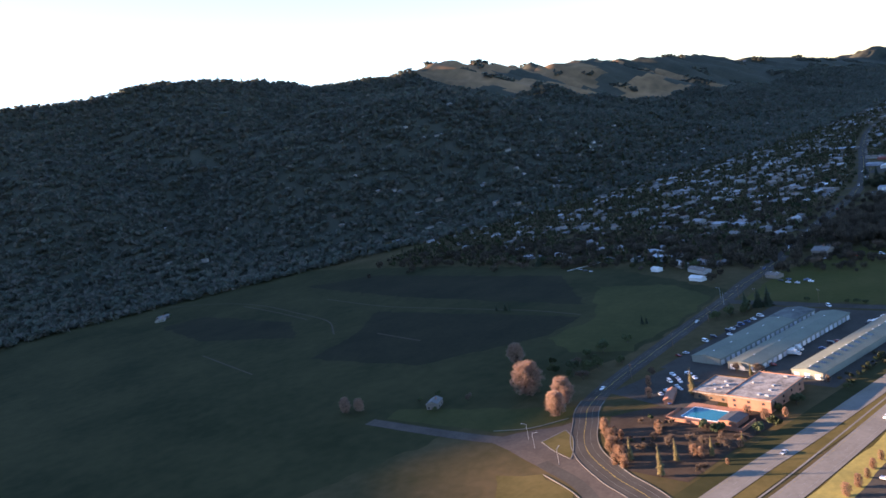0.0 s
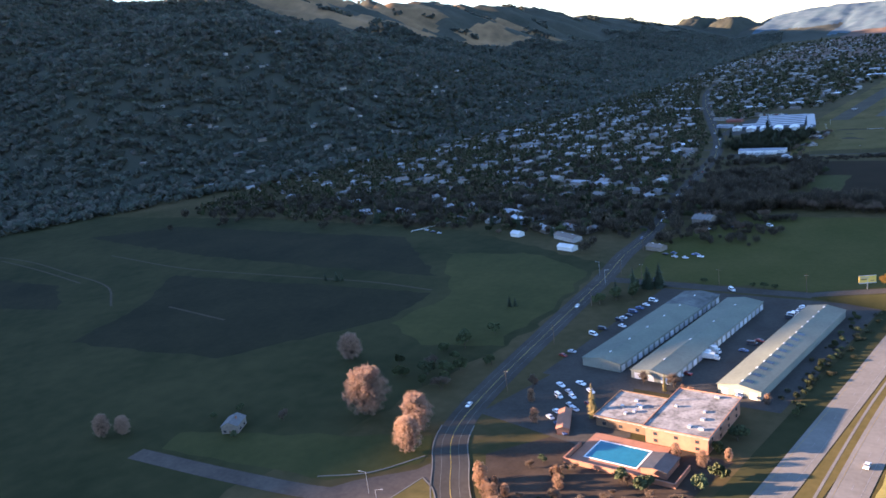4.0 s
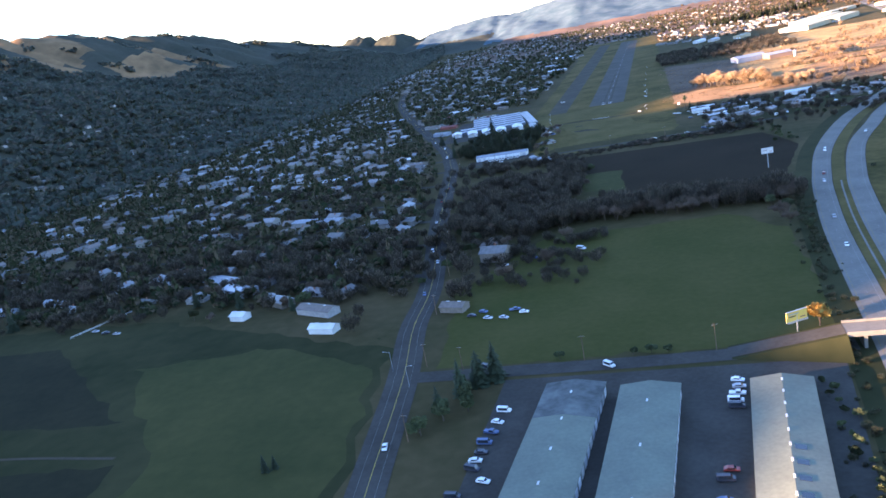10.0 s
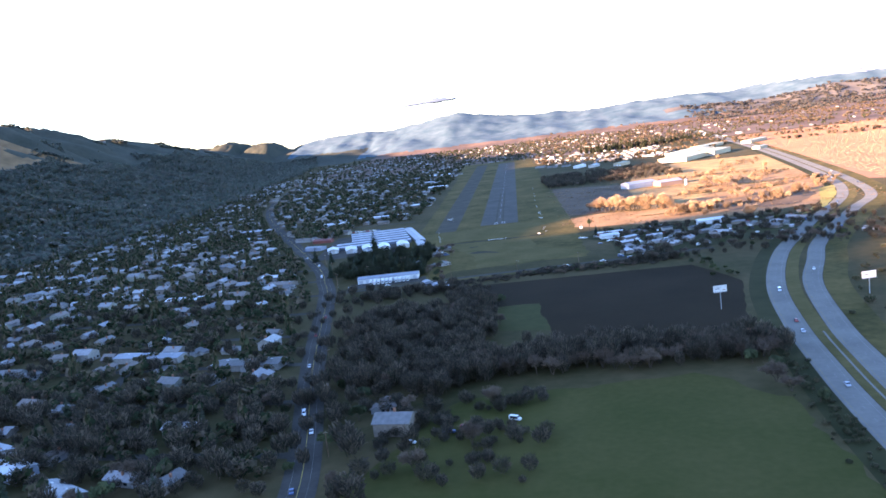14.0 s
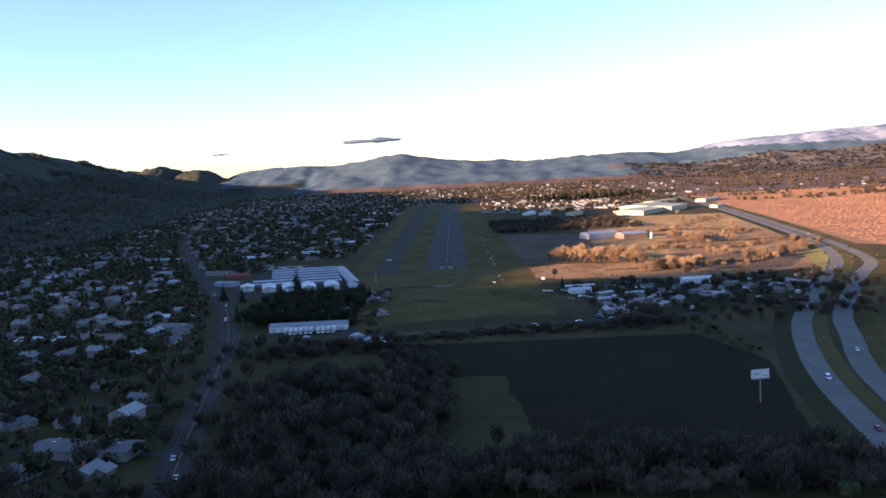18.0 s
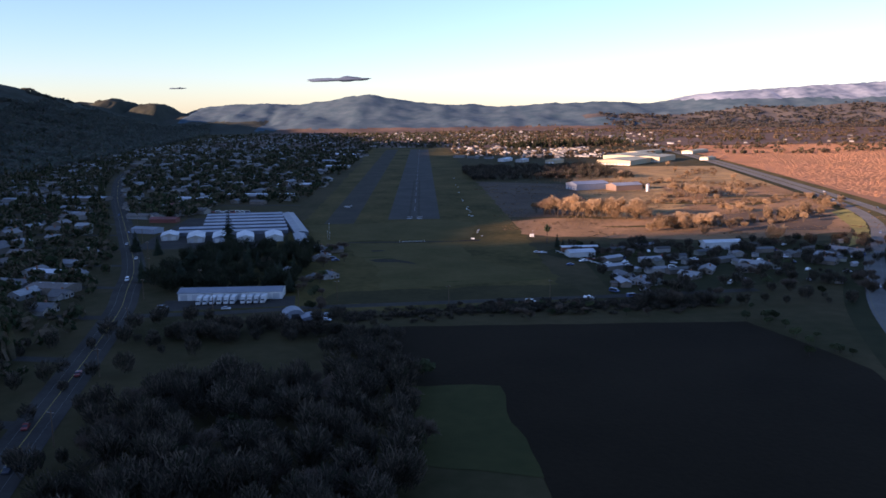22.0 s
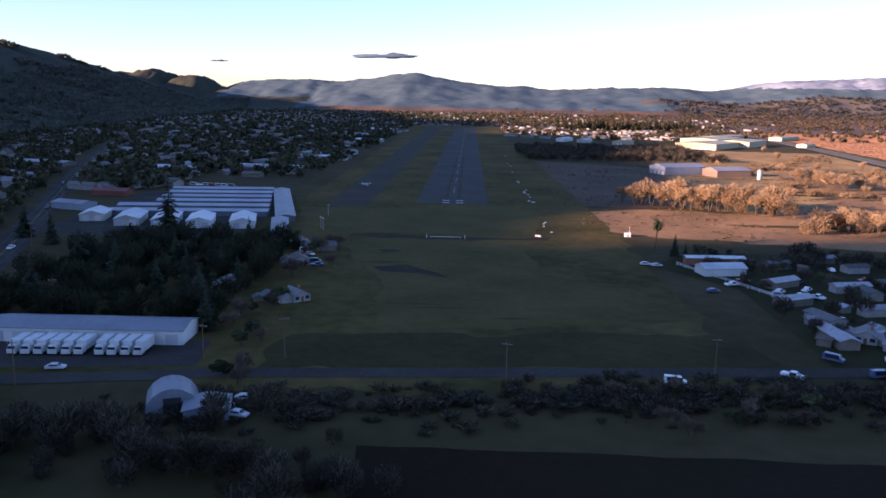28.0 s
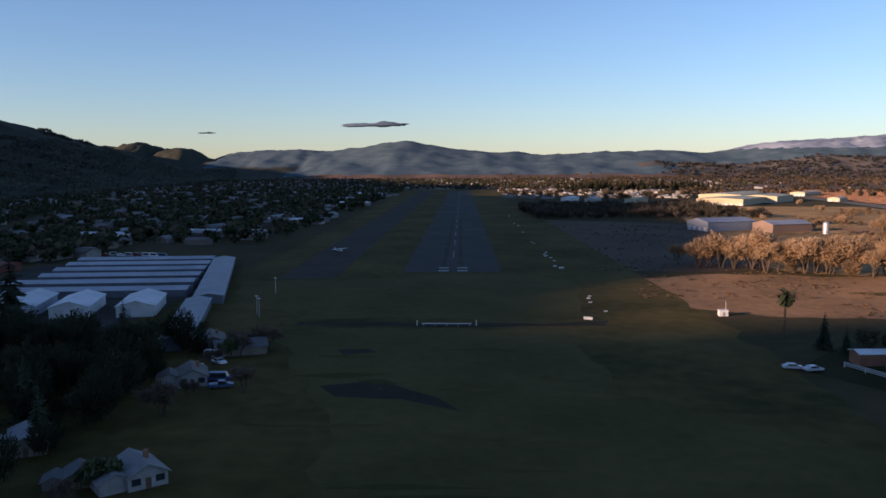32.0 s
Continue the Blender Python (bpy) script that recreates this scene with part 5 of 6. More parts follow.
# trailer homes and sheds east of the airfield
field("yard", [(84, -180), (108, -220), (104, -305), (150, -305), (330, -220), (330, -150), (110, -150)], M["meadow"], 0.03, "bare ground between the trailer homes", category="yard")
shed((100, -172), -88, 5, 24, 3, 3.6, M["brick"], M["white"], "long low shed with a white roof beside the airfield", name="long_shed")
shed((100, -190), -80, 9, 17, 3, 4.4, M["white"], M["shedroof"], "metal-roofed shed with an open front", name="farm_shed")
trailers = [(112, -240, -60), (118, -270, 10), (112, -290, 5), (128, -284, 0), (135, -250, -70), (146, -254, -80), (148, -232, 10), (140, -218, -85), (160, -210, -80), (170, -238, 15), (186, -222, -70), (196, -240, 10), (160, -182, -85), (182, -196, -75), (205, -206, 5),
            (222, -190, -80), (240, -212, 12), (228, -170, -85), (255, -190, -78), (262, -222, 8), (280, -200, -80), (300, -216, -76), (130, -180, -80), (150, -165, -85), (118, -214, -65)]
for x, y, a in trailers:
    shed((x, y), a + rng.uniform(-12, 12), rng.uniform(4.2, 5.5), rng.uniform(9, 15), 2.6, 3.5, M["housewall"], M["trailerroof"], "low trailer home with a shallow roof", "trailer homes", "trailer_home", doors=())
shed((196, -165), -84, 10, 26, 4, 5.2, M["white"], M["white"], "white-roofed workshop on the edge of the sunlit field", name="workshop")

for i in range(11):
    put_house(rng.uniform(110, 150) + i * 15, -285 + i * 9 + rng.uniform(-10, 10), rng.uniform(-30, 60), rng.choice((0, 1, 2)), 0.85)

# barn, works and yellow shed in the sun
shed((180, 262), -70, 26, 44, 7, 9.5, M["barnwall"], M["barnwall"], "large pale blue-grey barn with a low metal roof", name="barn", doors=(2,))
shed((225, 246), -70, 22, 36, 6, 8.5, M["tanwall"], M["greyroof"], "tan barn beside the larger one", name="barn")
silo = new("silo")
part("drum", tube(bmesh.new(), (0, 0, 0), (0, 0, 8), 2.2, 2.2, 20), M["steel"], silo)
part("cap", tube(bmesh.new(), (0, 0, 8), (0, 0, 9.3), 2.4, 0.3, 20), M["steel"], silo)
silo.matrix_basis = pose(266, 214, 0)
tagged(silo, "small galvanised silo beside the barn", "silo")
for x, y, a, w, l, h in ((310, 690, -35, 60, 110, 8), (390, 760, -35, 50, 90, 9), (345, 800, -35, 60, 120, 10), (228, 745, -35, 18, 40, 6), (180, 790, -30, 14, 30, 5), (150, 820, -30, 14, 36, 5), (440, 1000, -40, 30, 110, 6), (560, 1010, -40, 24, 90, 6), (520, 780, -40, 16, 40, 5)):
    shed((x, y), a, w, l, h, h + 1.5, M["cream"] if w > 15 else M["shedwall"], M["worksroof"] if w > 15 else M["shedroof"], "large cream-walled works building with a pale green roof", "works buildings", "works_building", doors=(2,) if w > 15 else (), caps=7)


# ---- woods and hedges that fill the gaps ----
M["woods"] = island_palette("winter_woods", [(0.076, 0.063, 0.047), (0.052, 0.045, 0.034), (0.104, 0.083, 0.062), (0.04, 0.043, 0.026), (0.068, 0.057, 0.043), (0.145, 0.115, 0.086)], leafy=True)


def patch(x0, x1, y0, y1):
    return lambda: (rng.uniform(x0, x1), rng.uniform(y0, y1))


def along(pts, spread):
    def f():
        k = rng.random() * (len(pts) - 1)
        i = int(k)
        a, b = pts[i], pts[i + 1]
        return a[0] + (b[0] - a[0]) * (k - i) + rng.gauss(0, spread), a[1] + (b[1] - a[1]) * (k - i) + rng.gauss(0, spread)
    return f


puff = crown_template(8, 260, False, 0.06, True)
fine_puff = crown_template(14, 380, False, 0.047, True)
low_puff = crown_template(17, 80, False, 0.1, True)
joined("roadside_woods", fine_puff, scatter(330, patch(-82, 5, -612, -435), 8, 14, (0.5, 0.8)), M["woods"], "bare winter woods between the road and the ploughed field", "woods")
joined("field_end_woods", fine_puff, scatter(150, along([(-8, -432), (-14, -398), (-20, -368), (-60, -366), (-100, -372)], 7), 3, 9, (0.7, 1.0)), M["woods"], "bare trees at the end of the ploughed field", "woods")
joined("town_edge_trees", puff, scatter(420, patch(-400, -75, -700, -330), 4, 10, (0.6, 0.9)), M["woods"], "bare trees between the nearest houses of the town", "trees")
joined("creek_woods", fine_puff, scatter(330, along([(-20, -585), (60, -572), (140, -585)], 8), 7, 14, (0.42, 0.7)), M["woods"], "bare trees along the creek below the ploughed field", "woods")
joined("meadow_edge_woods", puff, scatter(420, along([(-60, -650), (-160, -620), (-300, -600), (-450, -620), (-640, -670)], 34), 5, 12, (0.7, 1.0)), M["woods"], "mixed bare trees behind the meadow", "woods")
joined("depot_woods", fine_puff, scatter(210, patch(-142, -62, -286, -158), 3, 12.5, (0.6, 0.95)), M["darkwoods"], "dark winter trees between the depot and the storage yard", "woods")
joined("field_edge_brush", low_puff, scatter(460, along([(-60, -350), (20, -335), (90, -328), (140, -330)], 6), 0.8, 2.8, (1.3, 2.6)), M["woods"], "brushy hedge along the narrow road", "brush")
joined("trailer_park_trees", fine_puff, scatter(260, patch(105, 340, -335, -150), 2.5, 8, (0.7, 1.1)), M["woods"], "bare trees between the trailer homes", "trees")
joined("hedge_by_highway", puff, scatter(200, along([(108, -950), (122, -830), (132, -720), (137, -640), (142, -590)], 3), 1.0, 2.6, (0.9, 1.4)), M["farcrown"], "dark brush along the highway fence", "brush")
joined("highway_east_brush", puff, scatter(130, along([(195, -700), (235, -520), (280, -420), (360, -260), (460, -80)], 18), 1.5, 5, (0.9, 1.4)), M["farcrown"], "brush and small trees east of the highway", "brush")
joined("sunlit_grove", puff, scatter(30, along([(120, 50), (160, 0), (200, -30), (205, -125), (300, -40), (380, 20)], 9), 5, 13, (0.6, 0.9)), M["litwoods"], "tall tan winter trees in the low sun", "trees")
joined("sunlit_brush", low_puff, scatter(900, patch(80, 430, -95, 420), 0.4, 1.3, (1.1, 2.2)), M["litwoods"], "tan brush on the rough ground in the low sun", "brush")
joined("field_scrub", low_puff, scatter(420, along([(200, -62), (300, -50), (400, 60), (430, 150), (330, 84), (240, 96), (300, 200), (420, 260), (330, 330), (260, 300), (380, 420), (470, 560)], 9), 1.2, 4.5, (0.9, 1.7)), M["litwoods"], "tan scrub in lines across the dry field", "brush")
joined("pasture_edge_woods", fine_puff, scatter(90, patch(-42, 30, -712, -612), 3, 8, (0.8, 1.1)), M["woods"], "bare trees round the house beside the pasture", "trees")
joined("dark_grove", low_puff, scatter(420, patch(72, 300, 400, 640), 5, 10, (0.8, 1.1)), M["woods"], "bare grove beyond the barn", "woods")
joined("grass_tussocks", crown_template(9, 14, False), scatter(260, patch(-60, 75, -320, -30), 0.15, 0.35, (6.0, 20.0)), M["airgrass"], "rough tussocks in the airfield grass", "grass")
joined("dark_rushes", crown_template(10, 20, False), scatter(110, along([(-26, -198), (-12, -198), (2, -210)], 2), 0.25, 0.6, (4.0, 8.0)), M["farcrown"], "dark rushes in a wet hollow of the airfield", "brush")
joined("meadow_tussocks", crown_template(11, 12, False), scatter(500, patch(-800, -70, -1100, -720), 0.2, 0.5, (5.0, 16.0)), M["meadow"], "rough tussocks in the dark meadow", "grass")
joined("verge_brush", crown_template(12, 20, False), scatter(260, along([(128, -1060), (135, -950), (146, -850), (155, -700)], 2.5), 0.15, 0.4, (2.0, 5.0)), M["straw"], "dry weeds on the highway's median", "brush")


# ---- road markings ----
def marking(name, bm, mat, label):
    return tagged(part(name, bm, mat), label, "road marking", kind="structure")


marking("trim", dashes(STATE, 0.15, 0.14, 400, 0.01, 0.17), M["yellow"], "yellow centre line of the road")
marking("trim", dashes(STATE, -3.6, 0.08, 400, 0.01, 0.17), M["faded"], "white lane line of the road")
marking("trim", dashes(STATE, 3.6, 0.08, 400, 0.01, 0.17), M["faded"], "white lane line of the road")
for line, a, b in ((HWY, -2.8, 8.8), (HWY_E, -2.5, 9.2)):
    marking("trim", dashes(line, (a + b) / 2, 0.14, 3.5, 9, 0.2), M["faded"], "worn dashed lane line of the highway")
    marking("trim", dashes(line, a + 1.6, 0.14, 400, 0.01, 0.2), M["fadedyellow"], "worn yellow edge line of the highway")
    marking("trim", dashes(line, b - 2.4, 0.14, 400, 0.01, 0.2), M["faded"], "worn white edge line of the highway")
tagged(part("drain", ribbon([p for p in HWY_E if p.y < -560], -6.2, -5.2, 0.14), M["concrete"]), "pale concrete drain along the median", "drain", kind="structure")
tagged(part("median", ribbon(HWY, 9.2, 17, 0.1), M["mowngrass"]), "grassy highway median", "verge", kind="structure")
tagged(part("verge", ribbon(HWY, -13, -3, 0.07), M["meadow"]), "grassy highway verge", "verge", kind="structure")
tagged(part("verge", ribbon(HWY_E, 9.7, 24, 0.07), M["airgrass"]), "dry grassy highway verge", "verge", kind="structure")
for off in (-7.5, 7.1):
    pts = [p for p in STATE if p.y < -1010]
    tagged(part("kerb", ribbon(pts, off, off + 0.45, 0.3, 0.35), M["concrete"]), "pale concrete kerb beside the curving road", "kerb", kind="structure")
RAMP = smooth(V2([(-130, -1101), (-70, -1094), (-24, -1086), (6, -1072)]), 8)
tagged(part("road", ribbon(RAMP, -4.5, 4.5, 0.13), M["junction"]), "worn side road joining at the junction", "road", kind="structure")
field("junction", [(-30, -1090), (-20, -1074), (-2, -1056), (4, -1036), (14, -1052), (30, -1072), (52, -1088), (74, -1098), (100, -1116), (84, -1122), (56, -1112), (34, -1106), (12, -1100), (-8, -1094)], M["junction"], 0.135, "worn brown-grey asphalt of the road junction", category="road", rough=0.8)
LOOP = smooth(V2([(20, -1098), (60, -1112), (92, -1142), (106, -1200), (100, -1320)]), 8)
tagged(part("road", ribbon(LOOP, -3.5, 3.5, 0.14), M["asphalt"]), "asphalt ramp towards the highway", "road", kind="structure")
field("traffic_island", [(4, -1060), (14, -1066), (26, -1080), (31, -1088), (16, -1084), (2, -1078)], M["mowngrass"], 0.24, "small sunlit grass island at the junction", category="verge", rough=0.8)
for pts in ([(2, -1078), (16, -1084), (31, -1088)], [(4, -1060), (2, -1078)], [(4, -1060), (14, -1066), (26, -1080), (31, -1088)], [(30, -1108), (56, -1116), (78, -1128)], [(-36, -1078), (-18, -1066), (-6, -1046)]):
    tagged(part("kerb", ribbon(smooth(V2(pts), 4), -0.25, 0.25, 0.3, 0.35), M["concrete"]), "pale concrete kerb round the junction", "kerb", kind="structure")
field("verge", [(28, -1110), (54, -1117), (76, -1129), (92, -1150), (98, -1180), (60, -1170), (10, -1120)], M["mowngrass"], 0.11, "sunlit rough grass inside the ramp", rough=6)
field("verge", [(-120, -1092), (-30, -1078), (-4, -1052), (-14, -1030), (-50, -1046), (-130, -1078)], M["meadowgreen"], 0.09, "grass bank beside the side road", rough=3)
for x, y in ((-4, 4), (-4, 15), (4.8, 4), (4.8, 15)):
    marking("trim", boxes((x - 2.4, x + 2.4, y, y + 2.2, 0.145, 0.16)), M["paint"], "white threshold bar of the runway")
for k in range(18):
    marking("trim", boxes((-0.3, 0.3, 60 + k * 72, 96 + k * 72, 0.145, 0.16)), M["faded"], "white centre line dash of the runway")


for k, pts in enumerate(([(-880, -941), (-760, -905), (-653, -900), (-540, -915), (-445, -931), (-380, -965)], [(-560, -858), (-420, -870), (-300, -862), (-210, -855), (-149, -858)], [(-691, -908), (-590, -918), (-484, -933)], [(-326, -950), (-253, -956)], [(-484, -1060), (-345, -1075)])):
    tagged(part("path", ribbon(smooth(V2(pts), 8), -0.9, 0.9, 0.12), M["dirt"]), "pale dirt track across the meadow", "track", kind="structure")
field("meadow_patch", [(-62, -792), (-52, -850), (-46, -930), (-90, -945), (-132, -920), (-128, -862), (-170, -815), (-200, -770), (-120, -760)], M["meadowgreen"], 0.07, "greener corner of the meadow beside the road", rough=6)
for k in range(30):
    y = -665 + k * 66
    pts = [(state_x(y) - 6, y), (state_x(y) - 150, y + 24), (state_x(y) - 300, y + 48), (state_x(y) - 440, y + 70)]
    tagged(part("road", ribbon(V2(pts), -3, 3, 0.1), M["asphalt"]), "narrow side street between the houses", "street", kind="structure")
for off in (120, 260, 390):
    pts = [(state_x(y) - off, y + off * 0.16) for y in range(-660, 1400, 60)]
    tagged(part("road", ribbon(V2(pts), -3, 3, 0.11), M["asphalt"]), "narrow street parallel to the main road", "street", kind="structure")
for k in range(16):
    y = 60 + k * 84
    x1 = -205 if y < 140 else -118
    if state_x(y) + 8 < x1:
        tagged(part("road", ribbon(V2([(state_x(y) + 6, y), (x1, y - 20)]), -3, 3, 0.1), M["asphalt"]), "narrow side street towards the airfield", "street", kind="structure")

# ---- overpass ----
bridge = new("overpass")
part("deck", boxes((124, 186, -807, -796, 5.2, 6.2)), M["concrete"], bridge)
for y0, y1 in ((-807, -806.6), (-796.4, -796)):
    part("parapet", boxes((124, 186, y0, y1, 6.2, 7.1)), M["concrete"], bridge)
for x in (130, 149, 180):
    part("pier", boxes((x - 0.6, x + 0.6, -806, -797, -0.5, 5.2)), M["concrete"], bridge)
tagged(bridge, "pale concrete road bridge over the highway", "bridge")
for name, xa, xb in (("embankment", 84, 124), ("embankment", 226, 186)):
    b = bmesh.new()
    pts = [(xa, -807.5, 0.0), (xa, -795.5, 0.0), (xb, -807.5, 6.1), (xb, -795.5, 6.1), (xb, -818, -0.2), (xb, -785, -0.2)]
    v = [b.verts.new(p) for p in pts]
    for f in ((0, 2, 3, 1), (0, 4, 2), (1, 3, 5), (2, 4, 5, 3)):
        b.faces.new([v[i] for i in f])
    bmesh.ops.recalc_face_normals(b, faces=b.faces[:])
    tagged(part(name, b, M["meadow"]), "grassy embankment carrying the side road up to the bridge", "embankment", kind="structure")
    lo, hi = min(xa, xb), max(xa, xb)
    z0, z1 = (0.1, 6.25) if xa < xb else (6.25, 0.1)
    b = bmesh.new()
    b.faces.new([b.verts.new(p) for p in ((lo, -806, z0), (hi, -806, z1), (hi, -797, z1), (lo, -797, z0))])
    tagged(part("road", b, M["asphalt"]), "asphalt side road climbing to the bridge", "road", kind="structure")


# ---- vehicles ----
def car(kind):
    """A saloon (0), a pickup (1) or a van (2), its nose towards -y."""
    top = new(("car", "pickup_truck", "van")[kind])
    h, l = ((1.45, 4.5), (1.75, 5.4), (2.1, 5.2))[kind]
    w = 0.9
    prof = {0: [(-2.25, 0.35), (-2.25, 0.75), (-1.3, 0.92), (-0.55, 1.42), (1.0, 1.45), (1.85, 1.0), (2.25, 0.92), (2.25, 0.35)],
            1: [(-2.7, 0.45), (-2.7, 1.0), (-1.5, 1.15), (-0.9, 1.72), (0.5, 1.75), (0.7, 1.1), (2.7, 1.1), (2.7, 0.45)],
            2: [(-2.6, 0.4), (-2.6, 1.0), (-1.9, 1.2), (-1.3, 2.05), (2.4, 2.1), (2.6, 1.9), (2.6, 0.4)]}[kind]
    b = bmesh.new()
    a = [b.verts.new((-w, y, z)) for y, z in prof]
    c = [b.verts.new((w, y, z)) for y, z in prof]
    for i in range(len(prof)):
        b.faces.new((a[i], a[(i + 1) % len(prof)], c[(i + 1) % len(prof)], c[i]))
    b.faces.new(a[::-1])
    b.faces.new(c)
    for v in b.verts:
        if v.co.z > 1.3:
            v.co.x *= 0.84
    bmesh.ops.recalc_face_normals(b, faces=b.faces[:])
    part("body", b, M["carpaint"], top)
    z0, z1 = 0.97, h - 0.14
    ys = {0: (-0.75, 1.25), 1: (-1.05, 0.45), 2: (-1.5, 2.0)}[kind]
    for s in (-1, 1):
        part("side_window", boxes((s * 0.88 - 0.03, s * 0.88 + 0.03, ys[0], ys[1], z0, z1)), M["glass"], top)
    g = bmesh.new()
    p, q = {0: (2, 3), 1: (2, 3), 2: (2, 3)}[kind]
    (ya, za), (yb, zb) = prof[p], prof[q]
    g.faces.new([g.verts.new(cc) for cc in ((-0.78, ya + 0.08, za + 0.06), (0.78, ya + 0.08, za + 0.06), (0.68, yb - 0.05, zb - 0.02), (-0.68, yb - 0.05, zb - 0.02))])
    for v in g.verts:
        v.co.z += 0.03
        v.co.y -= 0.02
    part("windscreen", g, M["glass"], top)
    for x in (-0.82, 0.82):
        for y in (-l * 0.3, l * 0.3):
            part("wheel", tube(bmesh.new(), (x - 0.1, y, 0.34), (x + 0.1, y, 0.34), 0.34, 0.34, 10), M["rubber"], top)
    return tagged(top, ("parked saloon car with dark windows", "parked pickup truck with an open bed", "parked delivery van with a tall body")[kind], ("car", "pickup", "van")[kind], "vehicles")


CARS = [car(0), car(1), car(2)]
fresh = set()


def put_car(x, y, ang, kind=None, z=0.1):
    k = kind if kind is not None else rng.choice((0, 0, 0, 1, 2))
    p = CARS[k]
    m = pose(x, y, z, rz=ang)
    if k not in fresh:
        fresh.add(k)
        p.matrix_basis = m
        return p
    return copy_thing(p, m)


for x, y in ((4, -838), (3, -846), (2, -853), (1, -860), (1, -866), (0, -871), (0, -876), (5, -883), (-3, -891), (-4, -900), (-5, -932), (-3, -926)):
    put_car(x, y, 80 + rng.uniform(-12, 12))
for x, y in ((85, -825), (85, -830), (84, -835), (83, -840), (83, -844), (78, -881), (76, -886), (75, -896), (57, -935), (60, -932)):
    put_car(x, y, 85 + rng.uniform(-10, 10))
for x, y in ((24, -996), (24, -990), (26, -982), (17, -976), (19, -970), (23, -974), (30, -985), (33, -978), (36, -1006), (30, -1000), (12, -965), (20, -960), (28, -966)):
    put_car(x, y, 60 + rng.uniform(-10, 10))
for x, y in ((-29, -739), (-20, -744), (-12, -745), (-3, -740), (-8, -736), (-24, -735), (-273, -707), (-252, -715), (-262, -712), (-10, -655), (17, -647), (-3, -653), (-25, -663)):
    put_car(x, y, rng.uniform(60, 110))
for y, off in ((-1000, -2), (-860, 2), (-700, -2), (-642, 2), (-618, -2), (-560, 1.8), (-540, -2), (-500, 2), (-470, -2), (-420, 2), (-250, -2), (-180, 2), (-120, -2), (-60, 2), (60, -2)):
    put_car(state_x(y) + off, y, 12, None, 0.16)


def hwy_at(line, y):
    for a, b in zip(line, line[1:]):
        if a.y <= y <= b.y:
            k = (y - a.y) / (b.y - a.y)
            d = (b - a).normalized()
            return a.x + (b.x - a.x) * k + d.y * 3.4, math.degrees(math.atan2(-d.x, d.y))
    return line[-1].x, 0


for i in range(16):
    put_car(168 + (i % 4) * 5.5, -1046 + (i // 4) * 26 + rng.uniform(-4, 4), 85 + rng.uniform(-6, 6))
for line, y in ((HWY, -1040), (HWY, -690), (HWY, -640), (HWY, -560), (HWY, -540), (HWY, -470), (HWY, -300), (HWY, -120), (HWY, 100), (HWY_E, -985), (HWY_E, -420), (HWY_E, 20), (HWY_E, 180)):
    x, a = hwy_at(line, y)
    put_car(x + 1, y, a, None, 0.19)
for x, y, k in ((-10, -800, 2), (40, -806, 2), (106, -300, 2), (-87, -323, 0), (-118, -320, 2), (60, -321, 2), (107, -214, 1), (97, -225, 0), (113, -208, 1), (87, -182, 0), (83, -180, 0), (118, -228, 0), (126, -232, 2), (140, -240, 0), (122, -300, 1), (112, -312, 2), (90, -314, 1), (-50, -192, 2), (-48, -198, 1), (-55, -176, 0), (-58, -170, 2), (-60, -180, 0), (160, -225, 0), (176, -215, 1), (210, -180, 0), (190, -205, 2), (240, -184, 0)):
    put_car(x, y, rng.uniform(40, 120), k)
for i in range(26):
    put_car(rng.uniform(108, 300), rng.uniform(-300, -165), rng.uniform(0, 180))
for i in range(30):
    shed((rng.uniform(108, 310), rng.uniform(-300, -160)), rng.uniform(0, 180), rng.uniform(2, 3.4), rng.uniform(2.5, 5), 2.1, 2.7, M["housewall"], M["trailerroof"], "small garden shed among the trailer homes", "garden sheds", "garden_shed")
for x, y in ((62, -902), (61, -908), (64, -911)):
    t2 = copy_thing(truck, pose(x, y, 0.1, rz=80 + rng.uniform(-15, 15)))
    tagged(t2, "white box truck parked between the storage rows", group="trucks in the yard")


for i in range(15):
    put_car(-228 + i * 4.9, 79 - i * 0.9 + rng.uniform(-1, 1), 80 + rng.uniform(-8, 8), rng.choice((0, 2, 2)))


# ---- billboards, poles, airfield pieces ----
def billboard(x, y, top_z, ang, w, face, label):
    ob = new("billboard")
    part("post", tube(bmesh.new(), (0, 0, -0.3), (0, 0, top_z - 1), 0.28, 0.24, 8), M["steel"], ob)
    p = part("panel", boxes((-w / 2, w / 2, -0.2, 0.2, top_z - w * 0.42, top_z)), face, ob)
    part("frame", boxes((-w / 2 - 0.15, w / 2 + 0.15, -0.28, 0.28, top_z - w * 0.42 - 0.2, top_z - w * 0.42), (-w / 2 - 0.15, w / 2 + 0.15, -0.28, 0.28, top_z, top_z + 0.12)), M["steel"], ob)
    for i, (a, b) in enumerate(((0.1, 0.6), (0.12, 0.45), (0.66, 0.9))):
        part("printed_bar", boxes((-w / 2 + a * w, -w / 2 + b * w, -0.23, -0.2, top_z - w * (0.14 + 0.1 * i), top_z - w * (0.09 + 0.1 * i))), (M["steel"], M["dark"], M["brick"])[i], p)
    part("catwalk", boxes((-w / 2, w / 2, -1.0, -0.28, top_z - w * 0.42 - 0.35, top_z - w * 0.42 - 0.25)), M["steel"], ob)
    ob.matrix_basis = pose(x, y, 0, rz=ang)
    return tagged(ob, label, "billboard", "billboards")


